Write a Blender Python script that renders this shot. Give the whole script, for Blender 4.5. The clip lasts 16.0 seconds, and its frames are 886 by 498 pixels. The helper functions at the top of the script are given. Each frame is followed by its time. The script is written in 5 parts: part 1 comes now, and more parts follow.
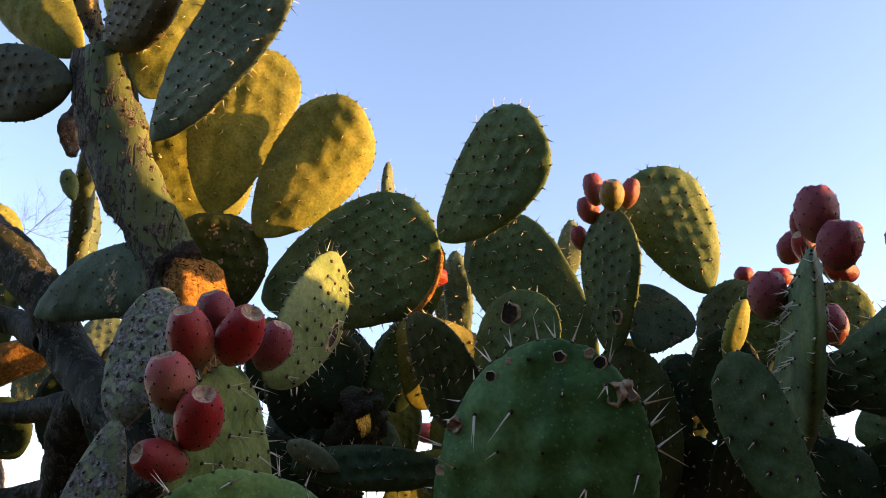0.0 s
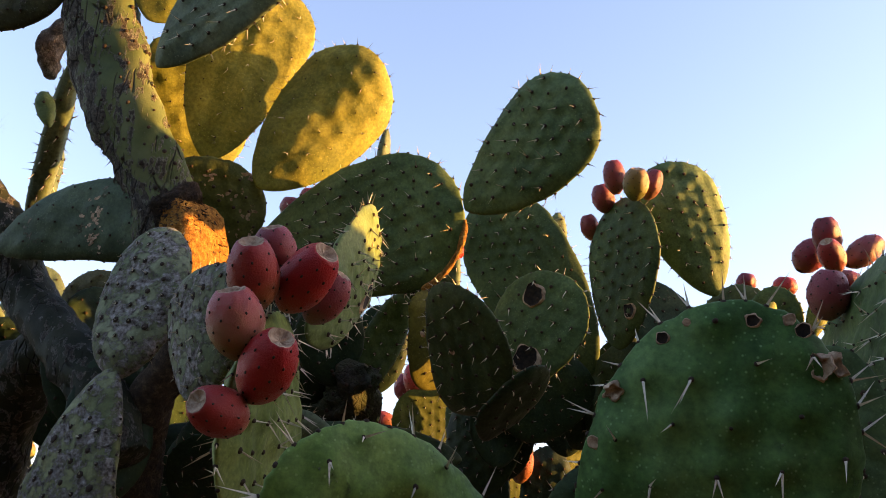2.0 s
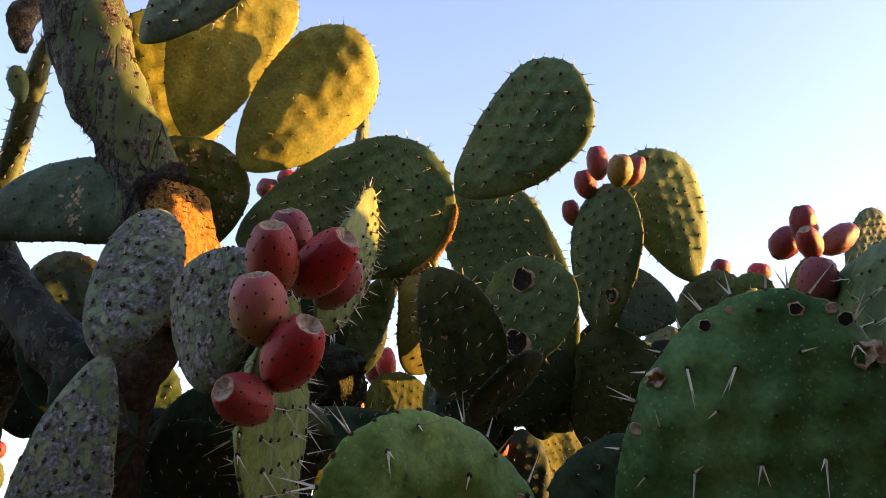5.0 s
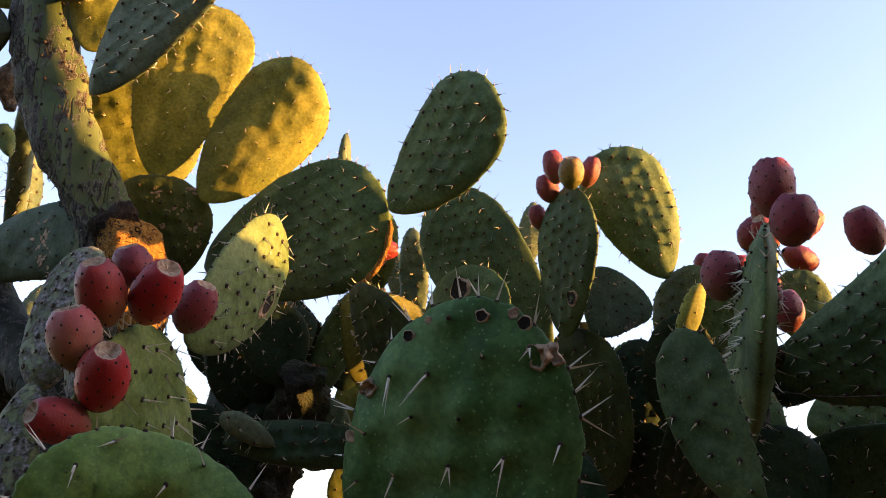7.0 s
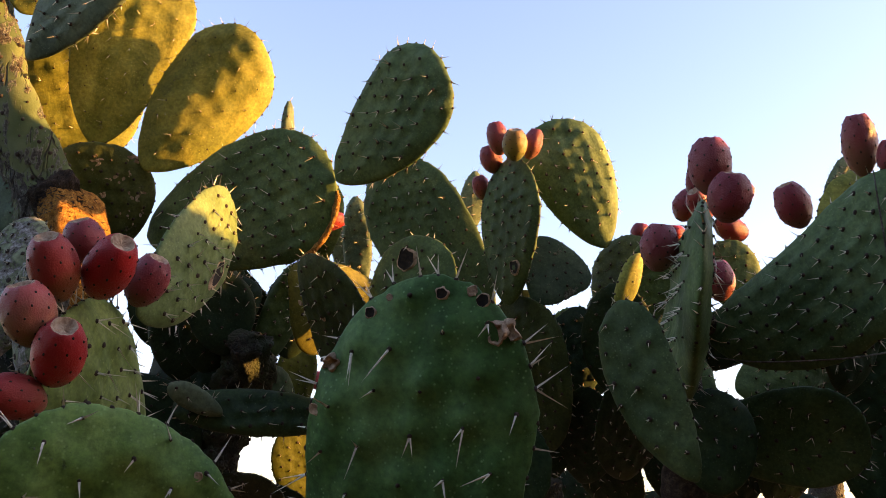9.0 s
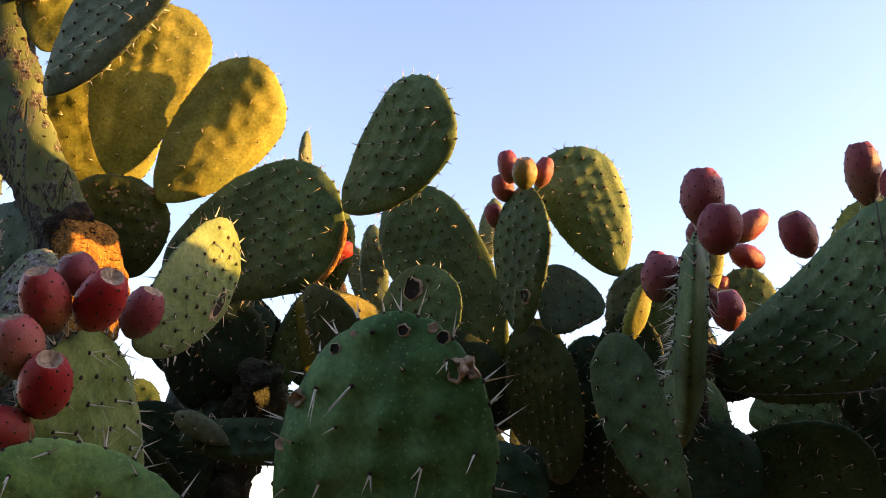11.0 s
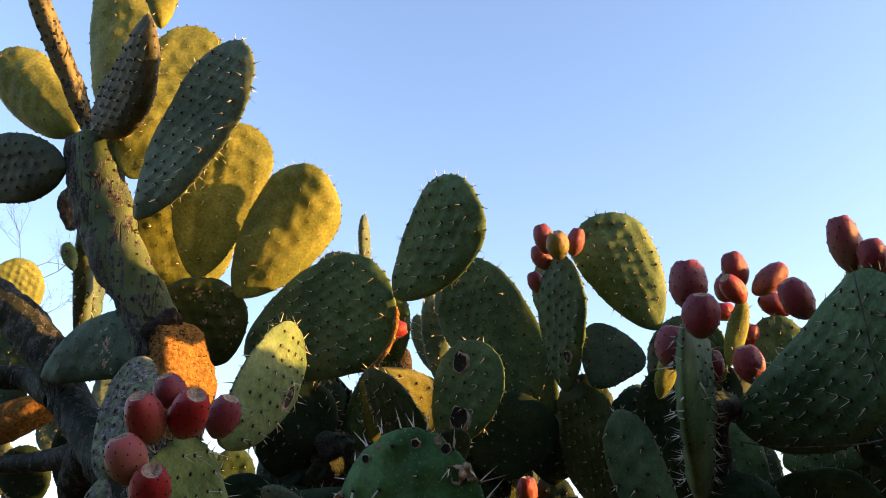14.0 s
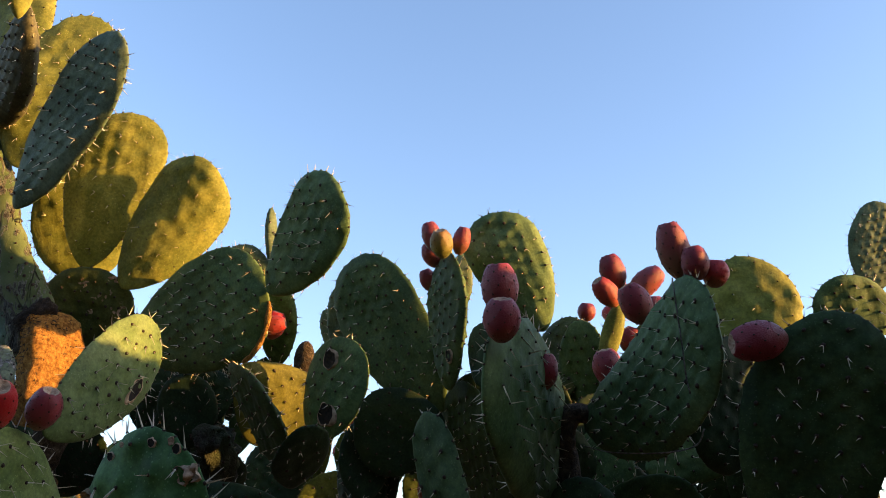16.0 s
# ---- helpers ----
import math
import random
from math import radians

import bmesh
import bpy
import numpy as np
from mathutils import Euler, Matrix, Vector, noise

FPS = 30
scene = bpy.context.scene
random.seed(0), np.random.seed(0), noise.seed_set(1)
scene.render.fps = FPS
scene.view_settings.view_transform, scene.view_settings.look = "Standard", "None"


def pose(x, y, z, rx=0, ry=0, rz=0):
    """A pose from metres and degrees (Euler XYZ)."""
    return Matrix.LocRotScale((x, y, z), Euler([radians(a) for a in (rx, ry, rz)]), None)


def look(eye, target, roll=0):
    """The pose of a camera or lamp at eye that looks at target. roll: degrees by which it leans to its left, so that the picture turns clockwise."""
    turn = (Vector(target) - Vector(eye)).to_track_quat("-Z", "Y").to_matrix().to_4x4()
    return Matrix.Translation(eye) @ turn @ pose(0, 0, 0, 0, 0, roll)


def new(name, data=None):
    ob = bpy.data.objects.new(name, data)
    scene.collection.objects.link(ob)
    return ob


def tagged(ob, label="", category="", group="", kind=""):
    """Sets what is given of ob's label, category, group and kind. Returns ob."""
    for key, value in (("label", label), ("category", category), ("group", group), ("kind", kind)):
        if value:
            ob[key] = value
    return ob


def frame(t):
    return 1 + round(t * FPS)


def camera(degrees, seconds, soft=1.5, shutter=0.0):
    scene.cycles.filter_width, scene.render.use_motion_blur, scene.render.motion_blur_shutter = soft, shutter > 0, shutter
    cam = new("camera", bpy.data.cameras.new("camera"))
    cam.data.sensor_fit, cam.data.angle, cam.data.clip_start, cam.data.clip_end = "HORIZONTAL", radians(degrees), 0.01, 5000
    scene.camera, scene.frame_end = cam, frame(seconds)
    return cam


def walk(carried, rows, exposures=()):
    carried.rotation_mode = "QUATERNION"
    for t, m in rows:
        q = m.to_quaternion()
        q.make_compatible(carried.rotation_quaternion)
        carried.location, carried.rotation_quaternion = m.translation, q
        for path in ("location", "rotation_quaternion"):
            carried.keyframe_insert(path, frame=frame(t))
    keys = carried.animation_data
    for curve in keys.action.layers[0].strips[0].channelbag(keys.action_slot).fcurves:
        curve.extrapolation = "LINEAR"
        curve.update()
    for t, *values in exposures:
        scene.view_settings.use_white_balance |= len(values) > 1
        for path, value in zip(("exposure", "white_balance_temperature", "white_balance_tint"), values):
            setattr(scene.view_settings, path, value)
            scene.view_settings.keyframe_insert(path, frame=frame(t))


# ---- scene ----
cam = camera(55.8, 16.0, soft=0.9)
METRES, EYE, TILT, LEAN, TURN = 1.7, 1.25, 22.0, 0.0, 0.0
ROWS = [
    (0.0, 0.0, 0.0, 0.0, 0.0, 0.0, -0.0),
    (0.5, -0.017, 0.0113, -0.0105, 1.01, -1.51, -1.36),
    (1.0, -0.0415, 0.0259, -0.0182, 0.48, -1.34, -2.15),
    (1.5, -0.0777, 0.048, -0.0287, -2.27, -0.65, -3.99),
    (2.0, -0.1178, 0.0703, -0.038, -6.44, 0.39, -5.58),
    (2.5, -0.1514, 0.0901, -0.0481, -10.27, -0.4, -6.85),
    (3.0, -0.1718, 0.0963, -0.0512, -12.67, -0.36, -8.36),
    (3.5, -0.1817, 0.0985, -0.0518, -13.13, -0.2, -8.94),
    (4.0, -0.1848, 0.094, -0.0497, -13.15, -0.19, -8.3),
    (6.5, -0.0346, 0.0499, -0.0229, -3.26, -0.61, -2.7),
    (7.0, 0.0273, 0.0338, -0.0196, -1.71, -0.59, -2.14),
    (7.5, 0.0637, 0.0227, -0.0143, -0.62, -1.32, -1.5),
    (8.0, 0.0554, 0.017, -0.0112, -0.76, -0.76, -1.04),
    (8.5, 0.0339, 0.0169, -0.015, -3.41, -2.34, -1.69),
    (9.0, 0.014, 0.0202, -0.0119, -6.15, -2.93, -2.4),
    (11.5, 0.0747, 0.0115, 0.0, -2.19, -1.29, -1.23),
    (12.0, 0.1062, -0.0011, 0.0084, -0.94, -1.35, 0.34),
    (12.5, 0.1523, -0.0294, 0.0214, 1.5, -1.58, 1.28),
    (13.0, 0.1804, -0.0611, 0.035, 3.44, -2.21, 0.61),
    (13.5, 0.1485, -0.0781, 0.0546, 4.76, 0.36, 1.81),
    (14.0, 0.1016, -0.0901, 0.0603, 2.54, 0.33, 2.59),
    (14.5, 0.1292, -0.0994, 0.0689, 3.77, 0.35, 4.24),
    (15.0, 0.1886, -0.0971, 0.072, 6.13, 0.52, 4.56),
    (15.5, 0.2287, -0.0935, 0.0662, 5.66, 0.22, 2.55),
    (16.0, 0.2626, -0.08, 0.0611, 3.05, -0.18, 1.29),
]
EXPOSURES = [(0.0, 2.00, 6350, 30), (1.0, 2.10, 6600, 30), (3.5, 2.24, 6750, 34), (9, 2.24, 6750, 34), (12.5, 2.16, 6500, 30), (14.5, 1.87, 5980, 24), (16.0, 1.77, 5900, 21)]
walk(cam, [(t, pose(0, 0, EYE, TILT, LEAN, TURN) @ pose(METRES * x, METRES * y, METRES * z, 90 + pitch, roll, yaw)) for t, x, y, z, yaw, pitch, roll in ROWS],
     exposures=EXPOSURES)

# ---- world and sun ----
SUN_WAY = Vector((0.985, -0.100, 0.128)).normalized()
world = bpy.data.worlds.new("sky")
scene.world = world
world.use_nodes = True
wn = world.node_tree.nodes
wl = world.node_tree.links
sky = wn.new("ShaderNodeTexSky")
sky.sky_type = "NISHITA"
sky.sun_disc = False
sky.sun_elevation = math.asin(SUN_WAY.z)
sky.sun_rotation = math.atan2(SUN_WAY.x, SUN_WAY.y)
sky.air_density, sky.dust_density, sky.ozone_density = 1.0, 0.9, 1.35
wl.new(sky.outputs["Color"], wn["Background"].inputs["Color"])
wn["Background"].inputs["Strength"].default_value = 0.15
sun_data = bpy.data.lights.new("sun", "SUN")
sun_data.energy, sun_data.angle, sun_data.color = 5.0, radians(0.6), (1.0, 0.56, 0.12)
sun_lamp = new("sun", sun_data)
sun_lamp.matrix_world = look(SUN_WAY * 20, (0, 0, 0))


# ---- materials ----
def graph(name):
    mat = bpy.data.materials.new(name)
    mat.use_nodes = True
    nt = mat.node_tree
    return mat, nt, nt.nodes["Principled BSDF"]


def link(nt, a, b):
    nt.links.new(a, b)


def noise_node(nt, scale, detail=4.0, rough=0.55, where=None):
    n = nt.nodes.new("ShaderNodeTexNoise")
    n.inputs["Scale"].default_value, n.inputs["Detail"].default_value, n.inputs["Roughness"].default_value = scale, detail, rough
    link(nt, where, n.inputs["Vector"])
    return n.outputs["Fac"]


def ramp(nt, fac, stops):
    n = nt.nodes.new("ShaderNodeValToRGB")
    while len(n.color_ramp.elements) < len(stops):
        n.color_ramp.elements.new(0.5)
    for el, (p, c) in zip(n.color_ramp.elements, stops):
        el.position, el.color = p, (*c, 1) if len(c) == 3 else c
    link(nt, fac, n.inputs["Fac"])
    return n.outputs["Color"]


def mask(nt, fac, lo, hi):
    n = nt.nodes.new("ShaderNodeMapRange")
    n.inputs["From Min"].default_value, n.inputs["From Max"].default_value = lo, hi
    link(nt, fac, n.inputs["Value"])
    return n.outputs["Result"]


def mul(nt, a, b, op="MULTIPLY"):
    n = nt.nodes.new("ShaderNodeMath")
    n.operation = op
    for i, v in enumerate((a, b)):
        if isinstance(v, (int, float)):
            n.inputs[i].default_value = v
        else:
            link(nt, v, n.inputs[i])
    return n.outputs[0]


def blend(nt, fac, a, b):
    n = nt.nodes.new("ShaderNodeMix")
    n.data_type = "RGBA"
    for sock, v in ((n.inputs["Factor"], fac), (n.inputs["A"], a), (n.inputs["B"], b)):
        if isinstance(v, tuple):
            sock.default_value = (*v, 1)
        elif isinstance(v, float):
            sock.default_value = v
        else:
            link(nt, v, sock)
    return n.outputs["Result"]


def relief(nt, bsdf, height, strength, distance):
    n = nt.nodes.new("ShaderNodeBump")
    n.inputs["Strength"].default_value, n.inputs["Distance"].default_value = strength, distance
    link(nt, height, n.inputs["Height"])
    link(nt, n.outputs["Normal"], bsdf.inputs["Normal"])


def shifted_place(nt):
    """Object coordinates, moved by each object's own random number, so that no two pads share a pattern."""
    co = nt.nodes.new("ShaderNodeTexCoord")
    info = nt.nodes.new("ShaderNodeObjectInfo")
    add = nt.nodes.new("ShaderNodeVectorMath")
    add.operation = "MULTIPLY_ADD"
    add.inputs[1].default_value = (1, 1, 1)
    comb = nt.nodes.new("ShaderNodeCombineXYZ")
    r = mul(nt, info.outputs["Random"], 37.0)
    for s in ("X", "Y", "Z"):
        link(nt, r, comb.inputs[s])
    link(nt, co.outputs["Object"], add.inputs[0])
    link(nt, comb.outputs[0], add.inputs[2])
    return add.outputs[0], info.outputs["Random"]


def pad_skin(name, dark, mid, light, cork=0.0, bloom=0.25, gloss=0.52, crust=19, scabs=None, specks=0.45, sheen=0.2):
    """Waxy cactus skin: mottled green, streaked along the pad, pale specks, and corky grey-brown scabs in the amount given."""
    mat, nt, bsdf = graph(name)
    where, rnd = shifted_place(nt)
    stretch = nt.nodes.new("ShaderNodeMapping")
    stretch.inputs["Scale"].default_value = (1.0, 0.35, 1.0)
    link(nt, where, stretch.inputs["Vector"])
    big = noise_node(nt, 12, 4, 0.55, where)
    streak = noise_node(nt, 20, 4, 0.5, stretch.outputs[0])
    fine = noise_node(nt, 150, 4, 0.65, where)
    col = ramp(nt, mul(nt, mul(nt, big, 0.6), mul(nt, streak, 0.4), "ADD"), [(0.38, dark), (0.5, mid), (0.62, light)])
    tone = ramp(nt, rnd, [(0.0, (0.78, 0.84, 0.8)), (0.5, (1, 1, 1)), (1.0, (1.16, 1.1, 0.95))])
    m = nt.nodes.new("ShaderNodeMix")
    m.data_type, m.blend_type = "RGBA", "MULTIPLY"
    m.inputs["Factor"].default_value = 1.0
    link(nt, col, m.inputs["A"]), link(nt, tone, m.inputs["B"])
    col = m.outputs["Result"]
    grit = nt.nodes.new("ShaderNodeMix")
    grit.data_type, grit.blend_type = "RGBA", "MULTIPLY"
    grit.inputs["Factor"].default_value = 1.0
    link(nt, col, grit.inputs["A"])
    link(nt, ramp(nt, fine, [(0.34, (0.74, 0.74, 0.74)), (0.5, (1.0, 1.0, 1.0)), (0.66, (1.28, 1.26, 1.2))]), grit.inputs["B"])
    col = grit.outputs["Result"]
    wax = mul(nt, mask(nt, noise_node(nt, 26, 6, 0.7, where), 0.5, 0.75), bloom)
    col = blend(nt, wax, col, tuple(min(1, c * 1.5 + 0.03) for c in light))
    # pale specks, as of dust and insect pricks
    cells = nt.nodes.new("ShaderNodeTexVoronoi")
    cells.inputs["Scale"].default_value = 190
    link(nt, where, cells.inputs["Vector"])
    prick = mul(nt, mask(nt, cells.outputs["Distance"], 0.24, 0.12), mask(nt, noise_node(nt, 22, 3, 0.6, where), 0.38, 0.56))
    col = blend(nt, mul(nt, prick, specks), col, tuple(min(1, c * 1.6 + 0.035) for c in light))
    # brown scars
    scab = mask(nt, noise_node(nt, crust, 9, 0.75, where), 0.665 - 0.25 * cork, 0.70 - 0.22 * cork)
    scab = mul(nt, scab, min(1.0, 0.6 + cork))
    scab_col = ramp(nt, fine, scabs or [(0.35, (0.03, 0.022, 0.017)), (0.5, (0.085, 0.07, 0.055)), (0.62, (0.20, 0.185, 0.165)), (0.75, (0.34, 0.32, 0.30))])
    col = blend(nt, scab, col, scab_col)
    link(nt, col, bsdf.inputs["Base Color"])
    rough = nt.nodes.new("ShaderNodeMapRange")
    rough.inputs["To Min"].default_value, rough.inputs["To Max"].default_value = gloss, gloss + 0.22
    link(nt, streak, rough.inputs["Value"])
    link(nt, mul(nt, rough.outputs[0], mul(nt, scab, 0.3), "ADD"), bsdf.inputs["Roughness"])
    bsdf.inputs["Specular IOR Level"].default_value = sheen
    height = mul(nt, mul(nt, fine, mul(nt, scab, 1.2)), mul(nt, streak, 0.9), "ADD")
    relief(nt, bsdf, mul(nt, height, mul(nt, fine, 0.1), "ADD"), 0.8, 0.006)
    return mat


def rough_bark(name, dark, mid, light, green=None, scale=22, cells=70.0, cut=0.4):
    """Old woody tissue: cracked, fibrous and lichen-grey."""
    mat, nt, bsdf = graph(name)
    where, rnd = shifted_place(nt)
    big = noise_node(nt, scale, 8, 0.7, where)
    fine = noise_node(nt, 210, 5, 0.7, where)
    vor = nt.nodes.new("ShaderNodeTexVoronoi")
    vor.feature = "DISTANCE_TO_EDGE"
    vor.inputs["Scale"].default_value = cells
    link(nt, where, vor.inputs["Vector"])
    crack = mask(nt, vor.outputs["Distance"], 0.0, 0.16)
    col = ramp(nt, big, [(0.3, dark), (0.5, mid), (0.68, light)])
    if green:
        col = blend(nt, mask(nt, noise_node(nt, 11, 5, 0.6, where), 0.42, 0.6), col, green)
    col = blend(nt, mul(nt, mask(nt, fine, 0.5, 0.65), 0.5), col, dark)
    col = blend(nt, mul(nt, mask(nt, vor.outputs["Distance"], 0.06, 0.0), cut), col, dark)
    link(nt, col, bsdf.inputs["Base Color"])
    bsdf.inputs["Roughness"].default_value = 0.85
    bsdf.inputs["Specular IOR Level"].default_value = 0.2
    relief(nt, bsdf, mul(nt, mul(nt, big, mul(nt, fine, 0.6), "ADD"), mul(nt, crack, 0.25), "ADD"), 0.9, 0.006)
    return mat


def stem_skin(name, dark, mid, light, scabs, cracks):
    """Old green stem: smooth skin broken by upright corky scabs with pale rims, and by long black cracks."""
    mat, nt, bsdf = graph(name)
    where, rnd = shifted_place(nt)
    tall = nt.nodes.new("ShaderNodeMapping")
    tall.inputs["Scale"].default_value = (1.0, 1.0, 0.42)
    link(nt, where, tall.inputs["Vector"])
    big = noise_node(nt, 13, 4, 0.55, where)
    fine = noise_node(nt, 190, 5, 0.7, where)
    col = ramp(nt, big, [(0.36, dark), (0.5, mid), (0.64, light)])
    grain = noise_node(nt, 62, 5, 0.62, tall.outputs[0])
    zone = mul(nt, noise_node(nt, 9, 3, 0.6, where), 0.22)
    field = mul(nt, grain, zone, "ADD")
    rim = mask(nt, field, 0.76 - scabs, 0.80 - scabs)
    core = mask(nt, field, 0.80 - scabs, 0.83 - scabs)
    col = blend(nt, mul(nt, rim, 0.75), col, ramp(nt, fine, [(0.38, (0.085, 0.078, 0.062)), (0.62, (0.25, 0.235, 0.205))]))
    col = blend(nt, mul(nt, core, 0.9), col, ramp(nt, fine, [(0.4, (0.018, 0.013, 0.010)), (0.62, (0.075, 0.058, 0.044)), (0.75, (0.19, 0.165, 0.14))]))
    long = nt.nodes.new("ShaderNodeMapping")
    long.inputs["Scale"].default_value = (1.0, 1.0, 0.16)
    link(nt, where, long.inputs["Vector"])
    split = nt.nodes.new("ShaderNodeTexVoronoi")
    split.feature = "DISTANCE_TO_EDGE"
    split.inputs["Scale"].default_value = 46
    link(nt, long.outputs[0], split.inputs["Vector"])
    crack = mul(nt, mask(nt, split.outputs["Distance"], 0.07, 0.0), mask(nt, noise_node(nt, 10, 4, 0.6, where), 0.60 - cracks, 0.66 - cracks))
    col = blend(nt, crack, col, (0.014, 0.011, 0.008))
    link(nt, col, bsdf.inputs["Base Color"])
    bsdf.inputs["Roughness"].default_value = 0.66
    bsdf.inputs["Specular IOR Level"].default_value = 0.15
    height = mul(nt, mul(nt, rim, mul(nt, fine, 1.4)), mul(nt, crack, 1.6), "SUBTRACT")
    relief(nt, bsdf, mul(nt, height, mul(nt, fine, 0.25), "ADD"), 0.9, 0.004)
    return mat


def fruit_skin(name, base, body, cheek):
    """Ripe fruit skin, greener towards the stalk, with a dusty bloom."""
    mat, nt, bsdf = graph(name)
    co = nt.nodes.new("ShaderNodeTexCoord")
    where, rnd = shifted_place(nt)
    sep = nt.nodes.new("ShaderNodeSeparateXYZ")
    link(nt, co.outputs["Object"], sep.inputs[0])
    patch = noise_node(nt, 2.2, 4, 0.6, where)
    along = mul(nt, sep.outputs["Z"], mul(nt, mul(nt, patch, 0.5, "SUBTRACT"), 0.7), "ADD")
    along = mul(nt, along, mul(nt, mul(nt, rnd, 0.5, "SUBTRACT"), 0.3), "ADD")
    col = ramp(nt, along, [(0.0, base), (0.28, tuple((a + b) / 2 for a, b in zip(base, body))), (0.45, body), (0.9, cheek)])
    fine = noise_node(nt, 30, 5, 0.65, where)
    col = blend(nt, mul(nt, mask(nt, fine, 0.5, 0.75), 0.35), col, tuple(min(1, c * 1.25 + 0.025) for c in body))
    spots = mask(nt, noise_node(nt, 60, 3, 0.6, where), 0.68, 0.74)
    col = blend(nt, mul(nt, spots, 0.4), col, (0.25, 0.16, 0.10))
    link(nt, col, bsdf.inputs["Base Color"])
    bsdf.inputs["Roughness"].default_value = 0.40
    bsdf.inputs["Specular IOR Level"].default_value = 0.28
    bsdf.inputs["Subsurface Weight"].default_value = 0.08
    bsdf.inputs["Subsurface Radius"].default_value = (0.3, 0.1, 0.05)
    bsdf.inputs["Subsurface Scale"].default_value = 0.02
    relief(nt, bsdf, fine, 0.25, 0.02)
    return mat


def plain(name, a, b, rough=0.7, scale=60):
    mat, nt, bsdf = graph(name)
    where, rnd = shifted_place(nt)
    col = ramp(nt, noise_node(nt, scale, 5, 0.65, where), [(0.35, a), (0.65, b)])
    link(nt, col, bsdf.inputs["Base Color"])
    bsdf.inputs["Roughness"].default_value = rough
    bsdf.inputs["Specular IOR Level"].default_value = 0.3
    return mat


